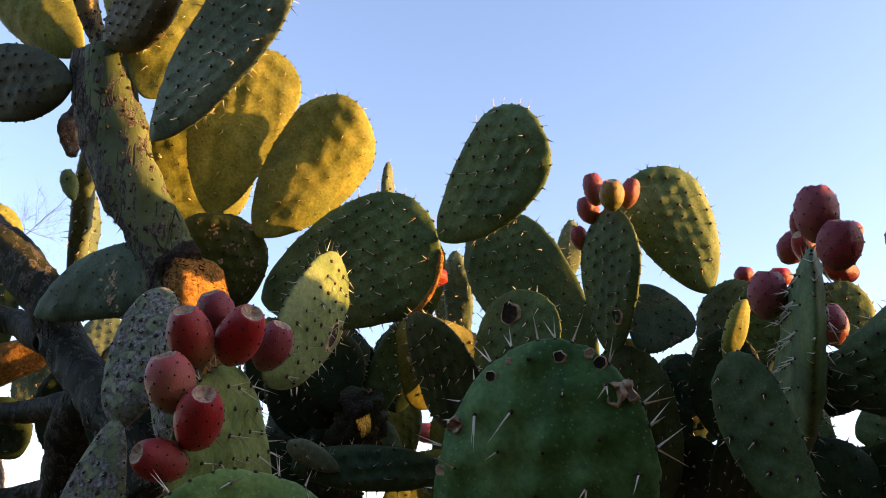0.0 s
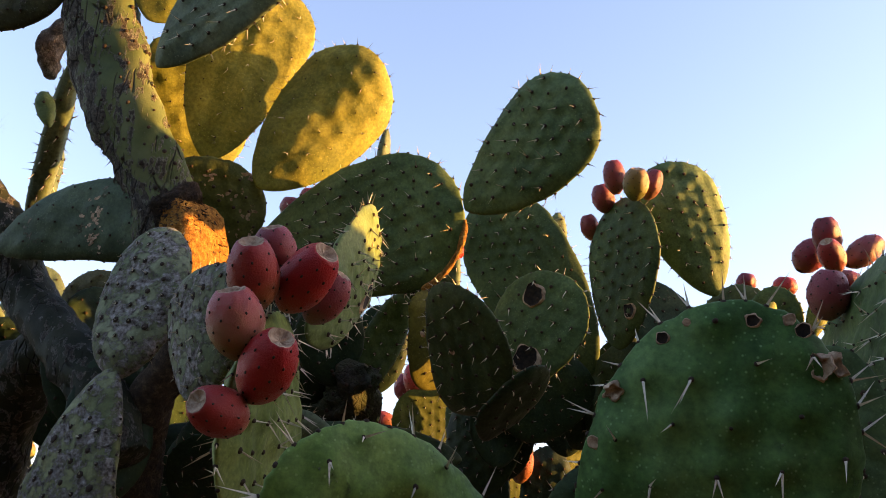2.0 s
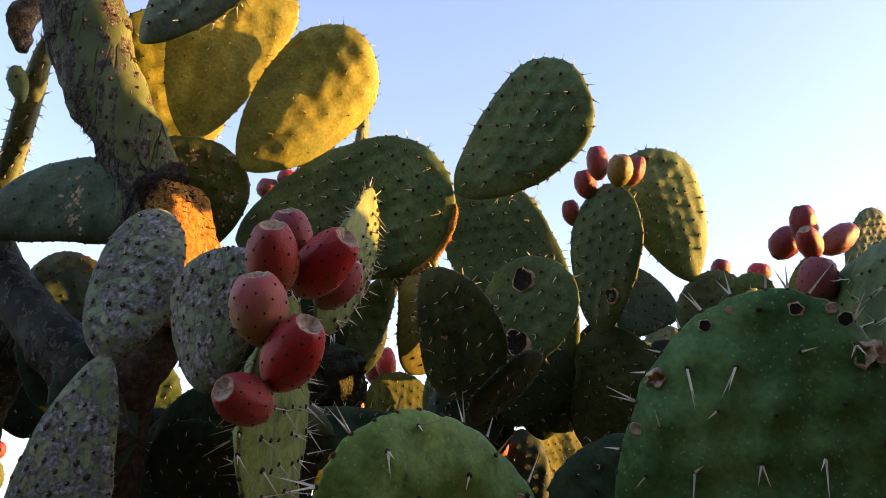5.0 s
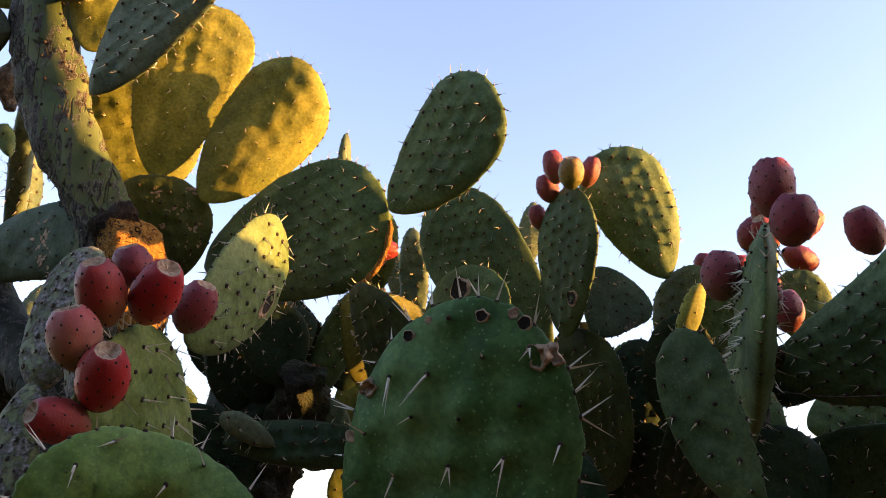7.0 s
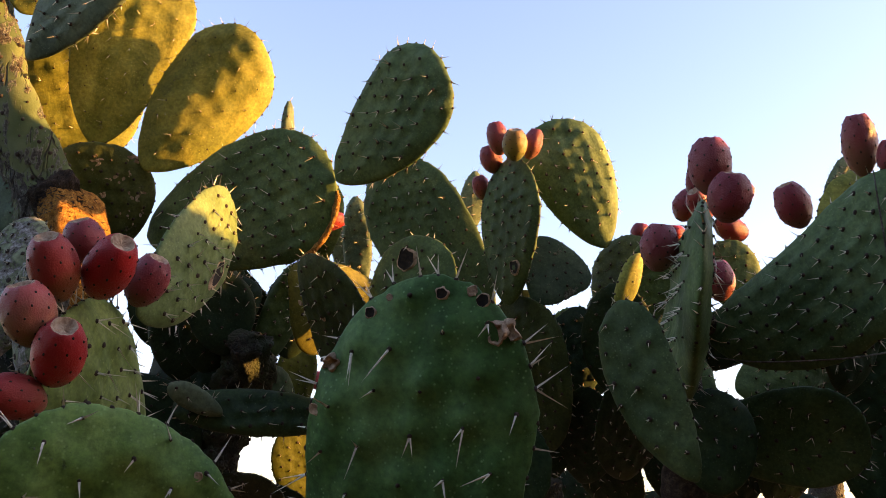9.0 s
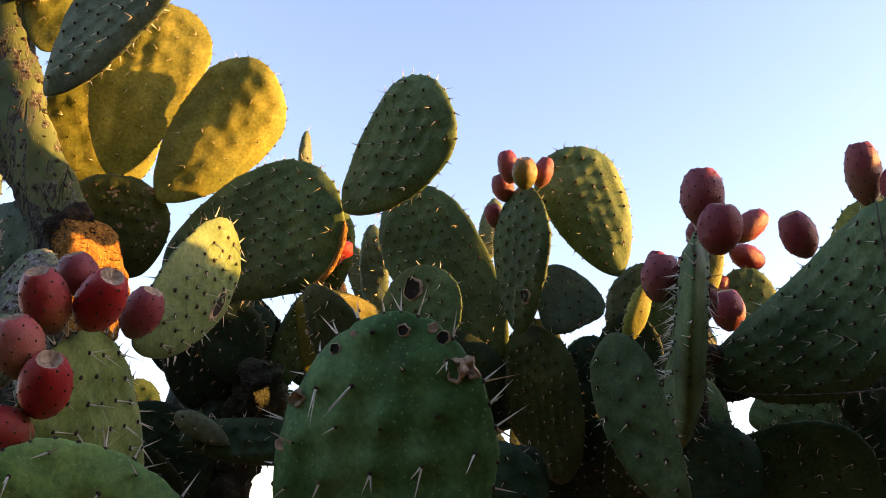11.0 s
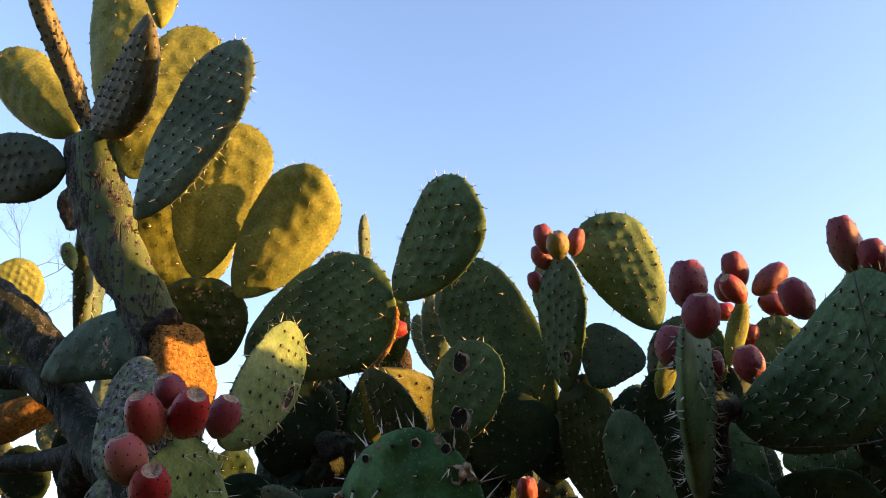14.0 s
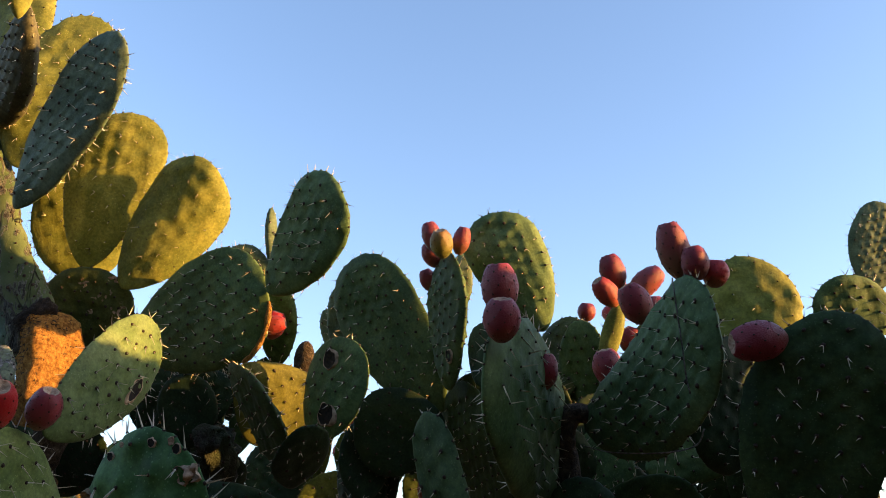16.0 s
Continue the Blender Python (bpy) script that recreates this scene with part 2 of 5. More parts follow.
MATS = {
    # near-black green: the shade inside the hedge is put into this skin
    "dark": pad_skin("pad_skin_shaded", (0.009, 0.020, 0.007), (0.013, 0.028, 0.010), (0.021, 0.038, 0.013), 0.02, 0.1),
    "front": pad_skin("pad_skin_front", (0.022, 0.066, 0.018), (0.042, 0.108, 0.029), (0.078, 0.160, 0.050), 0.04, 0.28, 0.5, specks=0.75, sheen=0.15),
    # dark green, with the shade low in the hedge put into it
    "deep": pad_skin("pad_skin_deep_shade", (0.014, 0.031, 0.010), (0.023, 0.046, 0.014), (0.042, 0.070, 0.023), 0.0, 0.08),
    "green": pad_skin("pad_skin_green", (0.0381, 0.0694, 0.0202), (0.0605, 0.1019, 0.0314), (0.0986, 0.1478, 0.0493), 0.02, 0.15),
    "leaf": pad_skin("pad_skin_leaf", (0.045, 0.080, 0.028), (0.070, 0.114, 0.040), (0.108, 0.158, 0.060), 0.03, 0.2),
    "moss": pad_skin("pad_skin_moss", (0.0299, 0.0552, 0.0172), (0.0460, 0.0770, 0.0242), (0.0736, 0.1081, 0.0368), 0.03, 0.15),
    "fresh": pad_skin("pad_skin_fresh", (0.054, 0.124, 0.026), (0.092, 0.176, 0.040), (0.150, 0.245, 0.068), 0.0, 0.3, 0.48, specks=0.5, sheen=0.18),
    "amber": pad_skin("pad_skin_amber", (0.030, 0.036, 0.006), (0.044, 0.050, 0.008), (0.062, 0.067, 0.012), 0.0, 0.0, specks=0.05, sheen=0.04),
    "jade": pad_skin("pad_skin_jade", (0.030, 0.052, 0.028), (0.044, 0.072, 0.038), (0.066, 0.098, 0.052), 0.33, 0.2, 0.55, 20, [(0.35, (0.06, 0.048, 0.034)), (0.5, (0.16, 0.135, 0.095)), (0.66, (0.30, 0.265, 0.20))]),
    "umber": pad_skin("pad_skin_umber", (0.0200, 0.0342, 0.0104), (0.0320, 0.0500, 0.0152), (0.0500, 0.0720, 0.0238), 0.06, 0.12),
    "olive": pad_skin("pad_skin_olive", (0.080, 0.124, 0.026), (0.124, 0.168, 0.040), (0.178, 0.222, 0.064), 0.02, 0.2),
    "pale": pad_skin("pad_skin_pale", (0.060, 0.098, 0.032), (0.084, 0.126, 0.044), (0.114, 0.156, 0.064), 0.03, 0.25),
    "young": pad_skin("pad_skin_young", (0.1024, 0.1139, 0.0167), (0.1609, 0.1639, 0.0264), (0.2320, 0.2238, 0.0403), 0.02, 0.15),
    "cool": pad_skin("pad_skin_cool", (0.058, 0.084, 0.048), (0.084, 0.112, 0.062), (0.118, 0.146, 0.082), 0.05, 0.3),
    "old": pad_skin("pad_skin_old", (0.030, 0.033, 0.014), (0.044, 0.047, 0.020), (0.065, 0.066, 0.029), 0.35, 0.1),
    "old2": pad_skin("pad_skin_weathered", (0.034, 0.046, 0.012), (0.052, 0.066, 0.017), (0.074, 0.086, 0.024), 0.16, 0.1, 0.55, 22, [(0.35, (0.05, 0.036, 0.024)), (0.5, (0.12, 0.09, 0.055)), (0.66, (0.24, 0.19, 0.12))]),
    "bark": pad_skin("pad_skin_bark", (0.090, 0.112, 0.050), (0.140, 0.160, 0.082), (0.21, 0.225, 0.135), 0.74, 0.35, 0.65, 44, [(0.33, (0.050, 0.040, 0.033)), (0.43, (0.150, 0.130, 0.112)), (0.55, (0.265, 0.245, 0.222)), (0.70, (0.42, 0.40, 0.375))]),
    "trunk": stem_skin("stem_skin_green", (0.0520, 0.0725, 0.0240), (0.0800, 0.1042, 0.0360), (0.1150, 0.1348, 0.0560), 0.125, 0.06),
    "trunkold": stem_skin("stem_skin_corky", (0.050, 0.066, 0.026), (0.076, 0.092, 0.040), (0.11, 0.12, 0.06), 0.22, 0.16),
    "tan": stem_skin("stem_skin_tan", (0.105, 0.082, 0.030), (0.160, 0.125, 0.046), (0.220, 0.175, 0.070), 0.14, 0.08),
    "brown": pad_skin("pad_skin_brown", (0.050, 0.043, 0.020), (0.078, 0.066, 0.030), (0.120, 0.098, 0.045), 0.22, 0.1),
    "ochre": pad_skin("pad_skin_ochre", (0.0528, 0.0528, 0.0065), (0.0784, 0.0752, 0.0097), (0.1104, 0.1024, 0.0143), 0.03, 0.1),
    # stem skin darkened to near black; branch shade is put into the colour
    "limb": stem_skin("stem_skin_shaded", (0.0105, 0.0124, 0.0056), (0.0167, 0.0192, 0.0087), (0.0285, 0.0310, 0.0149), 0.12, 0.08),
    "woody": rough_bark("trunk_bark", (0.020, 0.018, 0.014), (0.045, 0.040, 0.030), (0.095, 0.088, 0.070), (0.045, 0.056, 0.026)),
    "fibre": rough_bark("fibrous_wood", (0.07, 0.026, 0.006), (0.38, 0.175, 0.030), (0.60, 0.33, 0.075), None, 120, 330.0, 0.6),
    "crust": rough_bark("cracked_bark", (0.030, 0.022, 0.017), (0.120, 0.100, 0.080), (0.29, 0.265, 0.235), None, 60, 150.0, 0.35),
    "char": rough_bark("frayed_dark_bark", (0.010, 0.007, 0.005), (0.034, 0.022, 0.014), (0.10, 0.068, 0.042), None, 110, 240.0, 0.8),
    "dead": rough_bark("dead_tissue", (0.02, 0.014, 0.010), (0.065, 0.042, 0.026), (0.16, 0.115, 0.07), None, 90, 200.0, 0.7),
}
SPINE = plain("spine_pale", (0.42, 0.36, 0.25), (0.62, 0.55, 0.42), 0.55, 200)
SPINE_TAN = plain("spine_tan", (0.40, 0.32, 0.20), (0.62, 0.54, 0.38), 0.55, 200)
AREOLE = plain("areole", (0.018, 0.012, 0.009), (0.055, 0.035, 0.021), 0.9, 300)
SCAR = plain("fruit_scar", (0.22, 0.12, 0.07), (0.46, 0.33, 0.22), 0.85, 8)
DRY = plain("dry_rim", (0.16, 0.09, 0.05), (0.52, 0.38, 0.25), 0.85, 120)
ROT = plain("dried_pit", (0.006, 0.005, 0.004), (0.025, 0.017, 0.011), 0.95, 150)
FRUITS = {
    "wine": fruit_skin("fruit_skin_wine", (0.1575, 0.0495, 0.0308), (0.1857, 0.0218, 0.0257), (0.1688, 0.0139, 0.0205)),
    "blush": fruit_skin("fruit_skin_blush", (0.1680, 0.1650, 0.0427), (0.2640, 0.1100, 0.0522), (0.3600, 0.0660, 0.0570)),
    "red": fruit_skin("fruit_skin_red", (0.2025, 0.0842, 0.0275), (0.2643, 0.0337, 0.0227), (0.2812, 0.0218, 0.0211)),
    "crimson": fruit_skin("fruit_skin_crimson", (0.2576, 0.0660, 0.0252), (0.3752, 0.0264, 0.0198), (0.3360, 0.0143, 0.0153)),
    "yellow": fruit_skin("fruit_skin_yellow", (0.10, 0.11, 0.022), (0.16, 0.125, 0.022), (0.19, 0.10, 0.022)),
    "orange": fruit_skin("fruit_skin_orange", (0.20, 0.09, 0.03), (0.27, 0.042, 0.026), (0.25, 0.028, 0.026)),
    "plum": fruit_skin("fruit_skin_plum", (0.17, 0.08, 0.042), (0.205, 0.040, 0.036), (0.19, 0.026, 0.032)),
}
EARTH = rough_bark("dry_earth", (0.05, 0.04, 0.028), (0.09, 0.07, 0.05), (0.14, 0.11, 0.08), None, 3)
HEDGE = plain("hedge_leaves", (0.008, 0.016, 0.007), (0.03, 0.05, 0.02), 0.8, 14)


# ---- ground ----
def part(name, me, parent, label="", m=None, kind=""):
    """Link a mesh as one object under a thing or a part; m is its pose in the world."""
    ob = new(name, me)
    ob.parent = parent
    ob.matrix_parent_inverse = PLACES[parent.name].inverted()
    ob.matrix_basis = m if m is not None else PLACES[parent.name]
    PLACES[ob.name] = m if m is not None else PLACES[parent.name].copy()
    if label:
        ob["label"] = label
    if kind:
        ob["kind"] = kind
    return ob


PLACES = {}


def mesh_of(name, verts, faces, mats, slots=None, smooth=True):
    me = bpy.data.meshes.new(name)
    me.from_pydata([tuple(v) for v in verts], [], faces)
    for m in mats:
        me.materials.append(m)
    if slots is not None:
        me.polygons.foreach_set("material_index", slots)
    me.polygons.foreach_set("use_smooth", [smooth] * len(me.polygons))
    me.update()
    return me


def ground_sheet():
    n, size = 60, 400.0
    verts, faces = [], []
    for j in range(n + 1):
        for i in range(n + 1):
            a, b = (2 * i / n - 1), (2 * j / n - 1)
            x, y = size * a * abs(a) ** 2.5, size * b * abs(b) ** 2.5
            z = 0.05 * noise.noise((x * 0.7, y * 0.7, 3.0)) - 0.05
            verts.append((x, y, z))
    for j in range(n):
        for i in range(n):
            k = j * (n + 1) + i
            faces.append((k, k + 1, k + n + 2, k + n + 1))
    ob = new("ground", mesh_of("ground", verts, faces, [EARTH]))
    tagged(ob, "dry brown earth under the cactus hedge", "ground", kind="structure")


ground_sheet()


# ---- cactus parts ----
def cactus(label, x, y):
    ob = new("prickly_pear_cactus")
    ob.location = (x, y, 0)
    PLACES[ob.name] = Matrix.Translation((x, y, 0))
    tagged(ob, label, "cactus", "prickly pear hedge")
    return ob


def reach(u, v, length, width, wide, e):
    """How far out the point (u, v) of a pad lies, from 0 at the middle to 1 on the rim."""
    c = wide * length
    if v >= c:
        return math.hypot(u / (width / 2), (v - c) / (length - c))
    lo, hi = 0.0, 2.0
    for _ in range(14):
        r = (lo + hi) / 2
        s = (c - v) / (c * r) if r > 1e-6 else 9
        inside = s < 1 and abs(u) <= r * width / 2 * (1 - s * s) ** e
        lo, hi = (lo, r) if inside else (r, hi)
    return hi


def cone(verts, faces, at, way, length, r):
    """A three-sided spine."""
    way = way.normalized()
    a = way.orthogonal().normalized()
    b = way.cross(a)
    k = len(verts)
    for i in range(3):
        w = 2 * math.pi * i / 3
        verts.append(at + (a * math.cos(w) + b * math.sin(w)) * r)
    verts.append(at + way * length)
    faces += [(k, k + 1, k + 3), (k + 1, k + 2, k + 3), (k + 2, k, k + 3)]


def dot(verts, faces, at, n, r, h):
    """A small domed pad of felt, out of which the spines grow."""
    n = n.normalized()
    a = n.orthogonal().normalized()
    b = n.cross(a)
    k = len(verts)
    for rr, hh in ((1.0, -0.4), (0.75, 0.7)):
        for i in range(6):
            w = 2 * math.pi * i / 6
            verts.append(at + (a * math.cos(w) + b * math.sin(w)) * r * rr + n * h * hh)
    verts.append(at + n * h)
    for i in range(6):
        j = (i + 1) % 6
        faces.append((k + i, k + j, k + 6 + j, k + 6 + i))
        faces.append((k + 6 + i, k + 6 + j, k + 12))


PAD_COUNT = [0]


def pad(plant, base, tip, normal, width, wide, mat="green", thick=0.022, bump=0.0035, spine=0.014, bend=0.0, cup=0.0, e=0.66,
        holes=(), yaw=0.0, seed=None, rim=True, label="", pitch=0.032, name="pad", coarse=False, skew=0.0, lump=1.0):
    """One cactus pad from its joint to its tip, with its tubercles, areoles and spines. yaw turns it about its own length."""
    PAD_COUNT[0] += 1
    rng = random.Random(seed if seed is not None else PAD_COUNT[0] * 7 + 3)
    base, tip, nz = Vector(base), Vector(tip), Vector(normal)
    if mat == "bark":
        pitch = 0.028
    length = (tip - base).length
    if length < 0.2:
        bump *= 0.45
    yv = (tip - base) / length
    nz = (nz - yv * nz.dot(yv)).normalized()
    if yaw:
        nz = Matrix.Rotation(radians(yaw), 3, yv) @ nz
    xv = yv.cross(nz)
    pose_m = Matrix(((xv.x, yv.x, nz.x, base.x), (xv.y, yv.y, nz.y, base.y), (xv.z, yv.z, nz.z, base.z), (0, 0, 0, 1)))
    c = wide * length
    if not bend:
        bend = rng.uniform(-0.05, 0.05)
    if not cup:
        cup = rng.uniform(-0.05, 0.05)
    off = Vector((rng.uniform(0, 50), rng.uniform(0, 50), rng.uniform(0, 50)))

    def lean(v):
        q = min(1.0, max(0.0, v / length))
        return skew * 4 * q * (1 - q)

    def outline(w):
        cs, sn = math.cos(w), math.sin(w)
        wob = 1 + 0.03 * noise.noise(off + Vector((cs * 1.5, sn * 1.5, 0))) + 0.028 * noise.noise(off + Vector((cs, sn, 0)) * (3.2 / pitch * width))
        if cs >= 0:
            return width / 2 * sn * wob, c + (length - c) * cs * wob
        return width / 2 * math.copysign(abs(sn) ** (2 * e), sn) * wob, c + c * cs

    def sag(u, v):
        q = v / length
        return (bend * (q - 0.5) ** 2 * length + cup * (u / (width / 2)) ** 2 * width * 0.5
                + 0.006 * noise.noise(off + Vector((u * 9, v * 9, 0))) * min(1, length / 0.25) + 0.0022 * lump * noise.noise(off + Vector((u * 26, v * 26, 7))))

    def half(r, v):
        return thick / 2 * math.sqrt(max(0.0, 1 - min(1, r) ** 3.2)) * (1 + 0.35 * max(0.0, 0.5 - v / length))

    # areoles in slanting rows, on both faces
    spots = {1: [], -1: []}
    for side in (1, -1):
        turn = radians(rng.uniform(14, 26)) * rng.choice((1, -1))
        ct, st = math.cos(turn), math.sin(turn)
        n = int(length / pitch) + 4
        for j in range(-n, n + 1):
            for i in range(-n, n + 1):
                a, b = (i + 0.5 * (j % 2)) * pitch * 0.95, j * pitch * 0.84
                uu = a * ct - b * st + rng.uniform(-1, 1) * pitch * 0.12
                vv = c + a * st + b * ct + rng.uniform(-1, 1) * pitch * 0.12
                if not 0.02 < vv < length or abs(uu) > width / 2:
                    continue
                r = reach(uu, vv, length, width, wide, e)
                if r < 0.9 and all(math.hypot(uu + lean(vv) - h[0], vv - h[1]) > h[2] * 1.15 for h in holes):
                    spots[side].append((uu, vv, r))
    big = length > 0.13 and not coarse
    seg = 80 if big else 48
    rings = [0.0, 0.07] + [0.07 + 0.83 * (i + 1) / (22 if big else 10) for i in range(22 if big else 10)] + [0.94, 0.965, 0.983, 0.995]
    rim_line = [outline(2 * math.pi * i / seg) for i in range(seg)]
    verts, faces = [], []
    for side in (1, -1):
        flat = np.array([(0, c)] + [(r * x, c + r * (y - c)) for r in rings[1:] for x, y in rim_line])
        rr = np.array([0.0] + [r for r in rings[1:] for _ in rim_line])
        lift = np.zeros(len(flat))
        for uu, vv, _ in spots[side]:
            d2 = (flat[:, 0] - uu) ** 2 + (flat[:, 1] - vv - 0.004) ** 2
            lift += bump * np.exp(-d2 / (2 * (pitch * 0.24) ** 2))
        lift *= np.clip((1 - rr) * 8, 0, 1)
        for (x, y), r, b in zip(flat, rr, lift):
            verts.append((x, y, sag(x, y) + side * (half(r, y) + b)))
    n_side = 1 + (len(rings) - 1) * seg
    first_rim = len(verts)
    for x, y in rim_line:
        verts.append((x, y, sag(x, y)))
    last = 1 + (len(rings) - 2) * seg
    for side in (0, 1):
        o = side * n_side

        def put(*f):
            faces.append(f if side == 0 else f[::-1])
        for i in range(seg):
            j = (i + 1) % seg
            put(o, o + 1 + j, o + 1 + i)
            for k in range(len(rings) - 2):
                a, b = o + 1 + k * seg, o + 1 + (k + 1) * seg
                put(a + i, a + j, b + j, b + i)
            put(o + last + i, o + last + j, first_rim + j, first_rim + i)
    verts = [(x + lean(y), y, z) for x, y, z in verts]
    me = mesh_of("pad", verts, faces, [MATS[mat], DRY])
    if holes:
        cut_holes(me, holes, off)
    ob = part(name, me, plant, label, pose_m)
    # areoles and spines
    thorn = 0.00125 if spine > 0.0155 else 0.0007 if mat == "young" else 0.0010
    felt = 0.0011 if mat in ("young", "bark") else 0.0019
    dv, df, sv, sf = [], [], [], []
    for side in (1, -1):
        for uu, vv, r in spots[side]:
            at = Vector((uu, vv, sag(uu, vv) + side * (half(r, vv) + bump)))
            n = Vector((uu * 0.8 / width, (vv - c) * 0.4 / length, side))
            dot(dv, df, at, n, rng.uniform(0.0025, 0.0040) * (0.5 if mat == "young" else 0.62 if pitch > 0.039 else 1) * (rng.uniform(0.8, 1.5) if mat in ("bark", "trunk") else 1), felt)
            if spine:
                for _ in range(rng.choice((0, 1, 1, 2, 2))):
                    way = Vector((rng.uniform(-0.7, 0.7), rng.uniform(-1.0, 0.35), side * rng.uniform(0.5, 1)))
                    cone(sv, sf, at, way, spine * rng.uniform(0.5, 1.5), thorn)
    if rim:
        gone = 0.0
        px, py = outline(-2.45)
        for i in range(161):
            w = -2.45 + 4.9 * i / 160
            x, y = outline(w)
            gone += math.hypot(x - px, y - py)
            px, py = x, y
            if gone > 0.019:
                gone = rng.uniform(-0.006, 0.004)
                n = Vector((x / width, (y - c) / length, 0)).normalized()
                at = Vector((x, y, sag(x, y)))
                dot(dv, df, at, n, rng.uniform(0.002, 0.003), 0.0015)
                if spine:
                    for _ in range(rng.choice((0, 1, 1, 2, 2))):
                        way = n + Vector((rng.uniform(-0.6, 0.6), rng.uniform(-0.6, 0.6), rng.uniform(-0.8, 0.8)))
                        cone(sv, sf, at, way, spine * rng.uniform(0.5, 1.35), thorn)
    for v in dv + sv:
        v.x += lean(v.y)
    part("areole_coat", mesh_of("areoles", dv, df, [AREOLE]), ob, "dark brown felted areoles", pose_m, "stuff")
    if spine:
        part("spine_coat", mesh_of("spines", sv, sf, [SPINE if spine > 0.0155 else SPINE_TAN], smooth=False), ob, "pale straw-coloured spines", pose_m, "stuff")
    PAD_FRAMES[ob.name] = (pose_m, sag, half, length, width, wide, e, lean)
    return ob


PAD_FRAMES = {}


def cut_holes(me, holes, off):
    """Gnawed holes right through a pad, with dry walls."""
    bm = bmesh.new()
    bm.from_mesh(me)
    for hx, hy, hr in holes:
        def edge(v):
            w = math.atan2(v.co.y - hy, v.co.x - hx)
            return hr * (1 + 0.18 * noise.noise(off + Vector((math.cos(w) * 2, math.sin(w) * 2, hx))))
        for v in bm.verts:
            d = math.hypot(v.co.x - hx, v.co.y - hy)
            lim = edge(v)
            if lim * 0.55 < d < lim * 1.5 and d > 1e-5:
                k = lim / d
                f = 1.0 if d < lim * 1.2 else 0.4
                v.co.x += (v.co.x - hx) * (k - 1) * f
                v.co.y += (v.co.y - hy) * (k - 1) * f
        gone = [f for f in bm.faces if math.hypot(f.calc_center_median().x - hx, f.calc_center_median().y - hy) < hr * 0.93]
        bmesh.ops.delete(bm, geom=gone, context="FACES")
        loose = [v for v in bm.verts if not v.link_faces]
        bmesh.ops.delete(bm, geom=loose, context="VERTS")
        edges = [ed for ed in bm.edges if ed.is_boundary]
        if edges:
            made = bmesh.ops.bridge_loops(bm, edges=edges)
            for f in made["faces"]:
                f.material_index = 1
    bm.normal_update()
    bm.to_mesh(me)
    bm.free()


def pit(parent, x, y, r, side=1, deep=True, torn=False, seed=1, long=1.0, tilt=0.0):
    """A dried scar on a pad: a curled pale rim round a dark pit. x and y run from the pad's joint, in metres."""
    rng = random.Random(seed)
    pose_m, sag, half, length, width, wide, e, lean = PAD_FRAMES[parent.name]
    z = sag(x - lean(y), y) + side * half(reach(x - lean(y), y, length, width, wide, e), y)
    verts, faces, slots = [], [], []
    seg = 22
    prof = [(1.16, -0.12), (1.05, 0.08), (0.97, 0.16), (0.92, 0.14), (0.7, 0.09), (0.0, 0.06)]
    if torn:
        prof = [(1.3, -0.1), (1.1, 0.5), (0.98, 1.0), (0.88, 0.9), (0.72, 0.2), (0.0, -0.02)]
    for k, (rr, hh) in enumerate(prof):
        for i in range(seg):
            w = 2 * math.pi * i / seg
            wob = 1 + (0.7 if torn else 0.35) * noise.noise((math.cos(w) * 1.6 + seed * 3.1, math.sin(w) * 1.6, k * 0.15))
            lift = 0.25 + 1.5 * abs(noise.noise((math.cos(w) * 2.6, math.sin(w) * 2.6 + seed * 1.7, 5.3))) if torn else 1.0
            du, dv = r * rr * wob * math.cos(w), r * rr * wob * math.sin(w) * long
            ct, st = math.cos(tilt), math.sin(tilt)
            verts.append((x + du * ct - dv * st, y + du * st + dv * ct, z + side * (r * hh * lift + 0.002)))
    for k in range(len(prof) - 1):
        for i in range(seg):
            j = (i + 1) % seg
            f = (k * seg + i, k * seg + j, (k + 1) * seg + j, (k + 1) * seg + i)
            faces.append(f if side > 0 else f[::-1])
            slots.append(1 if k >= 3 and deep else 0)
    part("scar", mesh_of("scar", verts, faces, [DRY, ROT], slots), parent, "dry brown scar with a curled rim", pose_m)


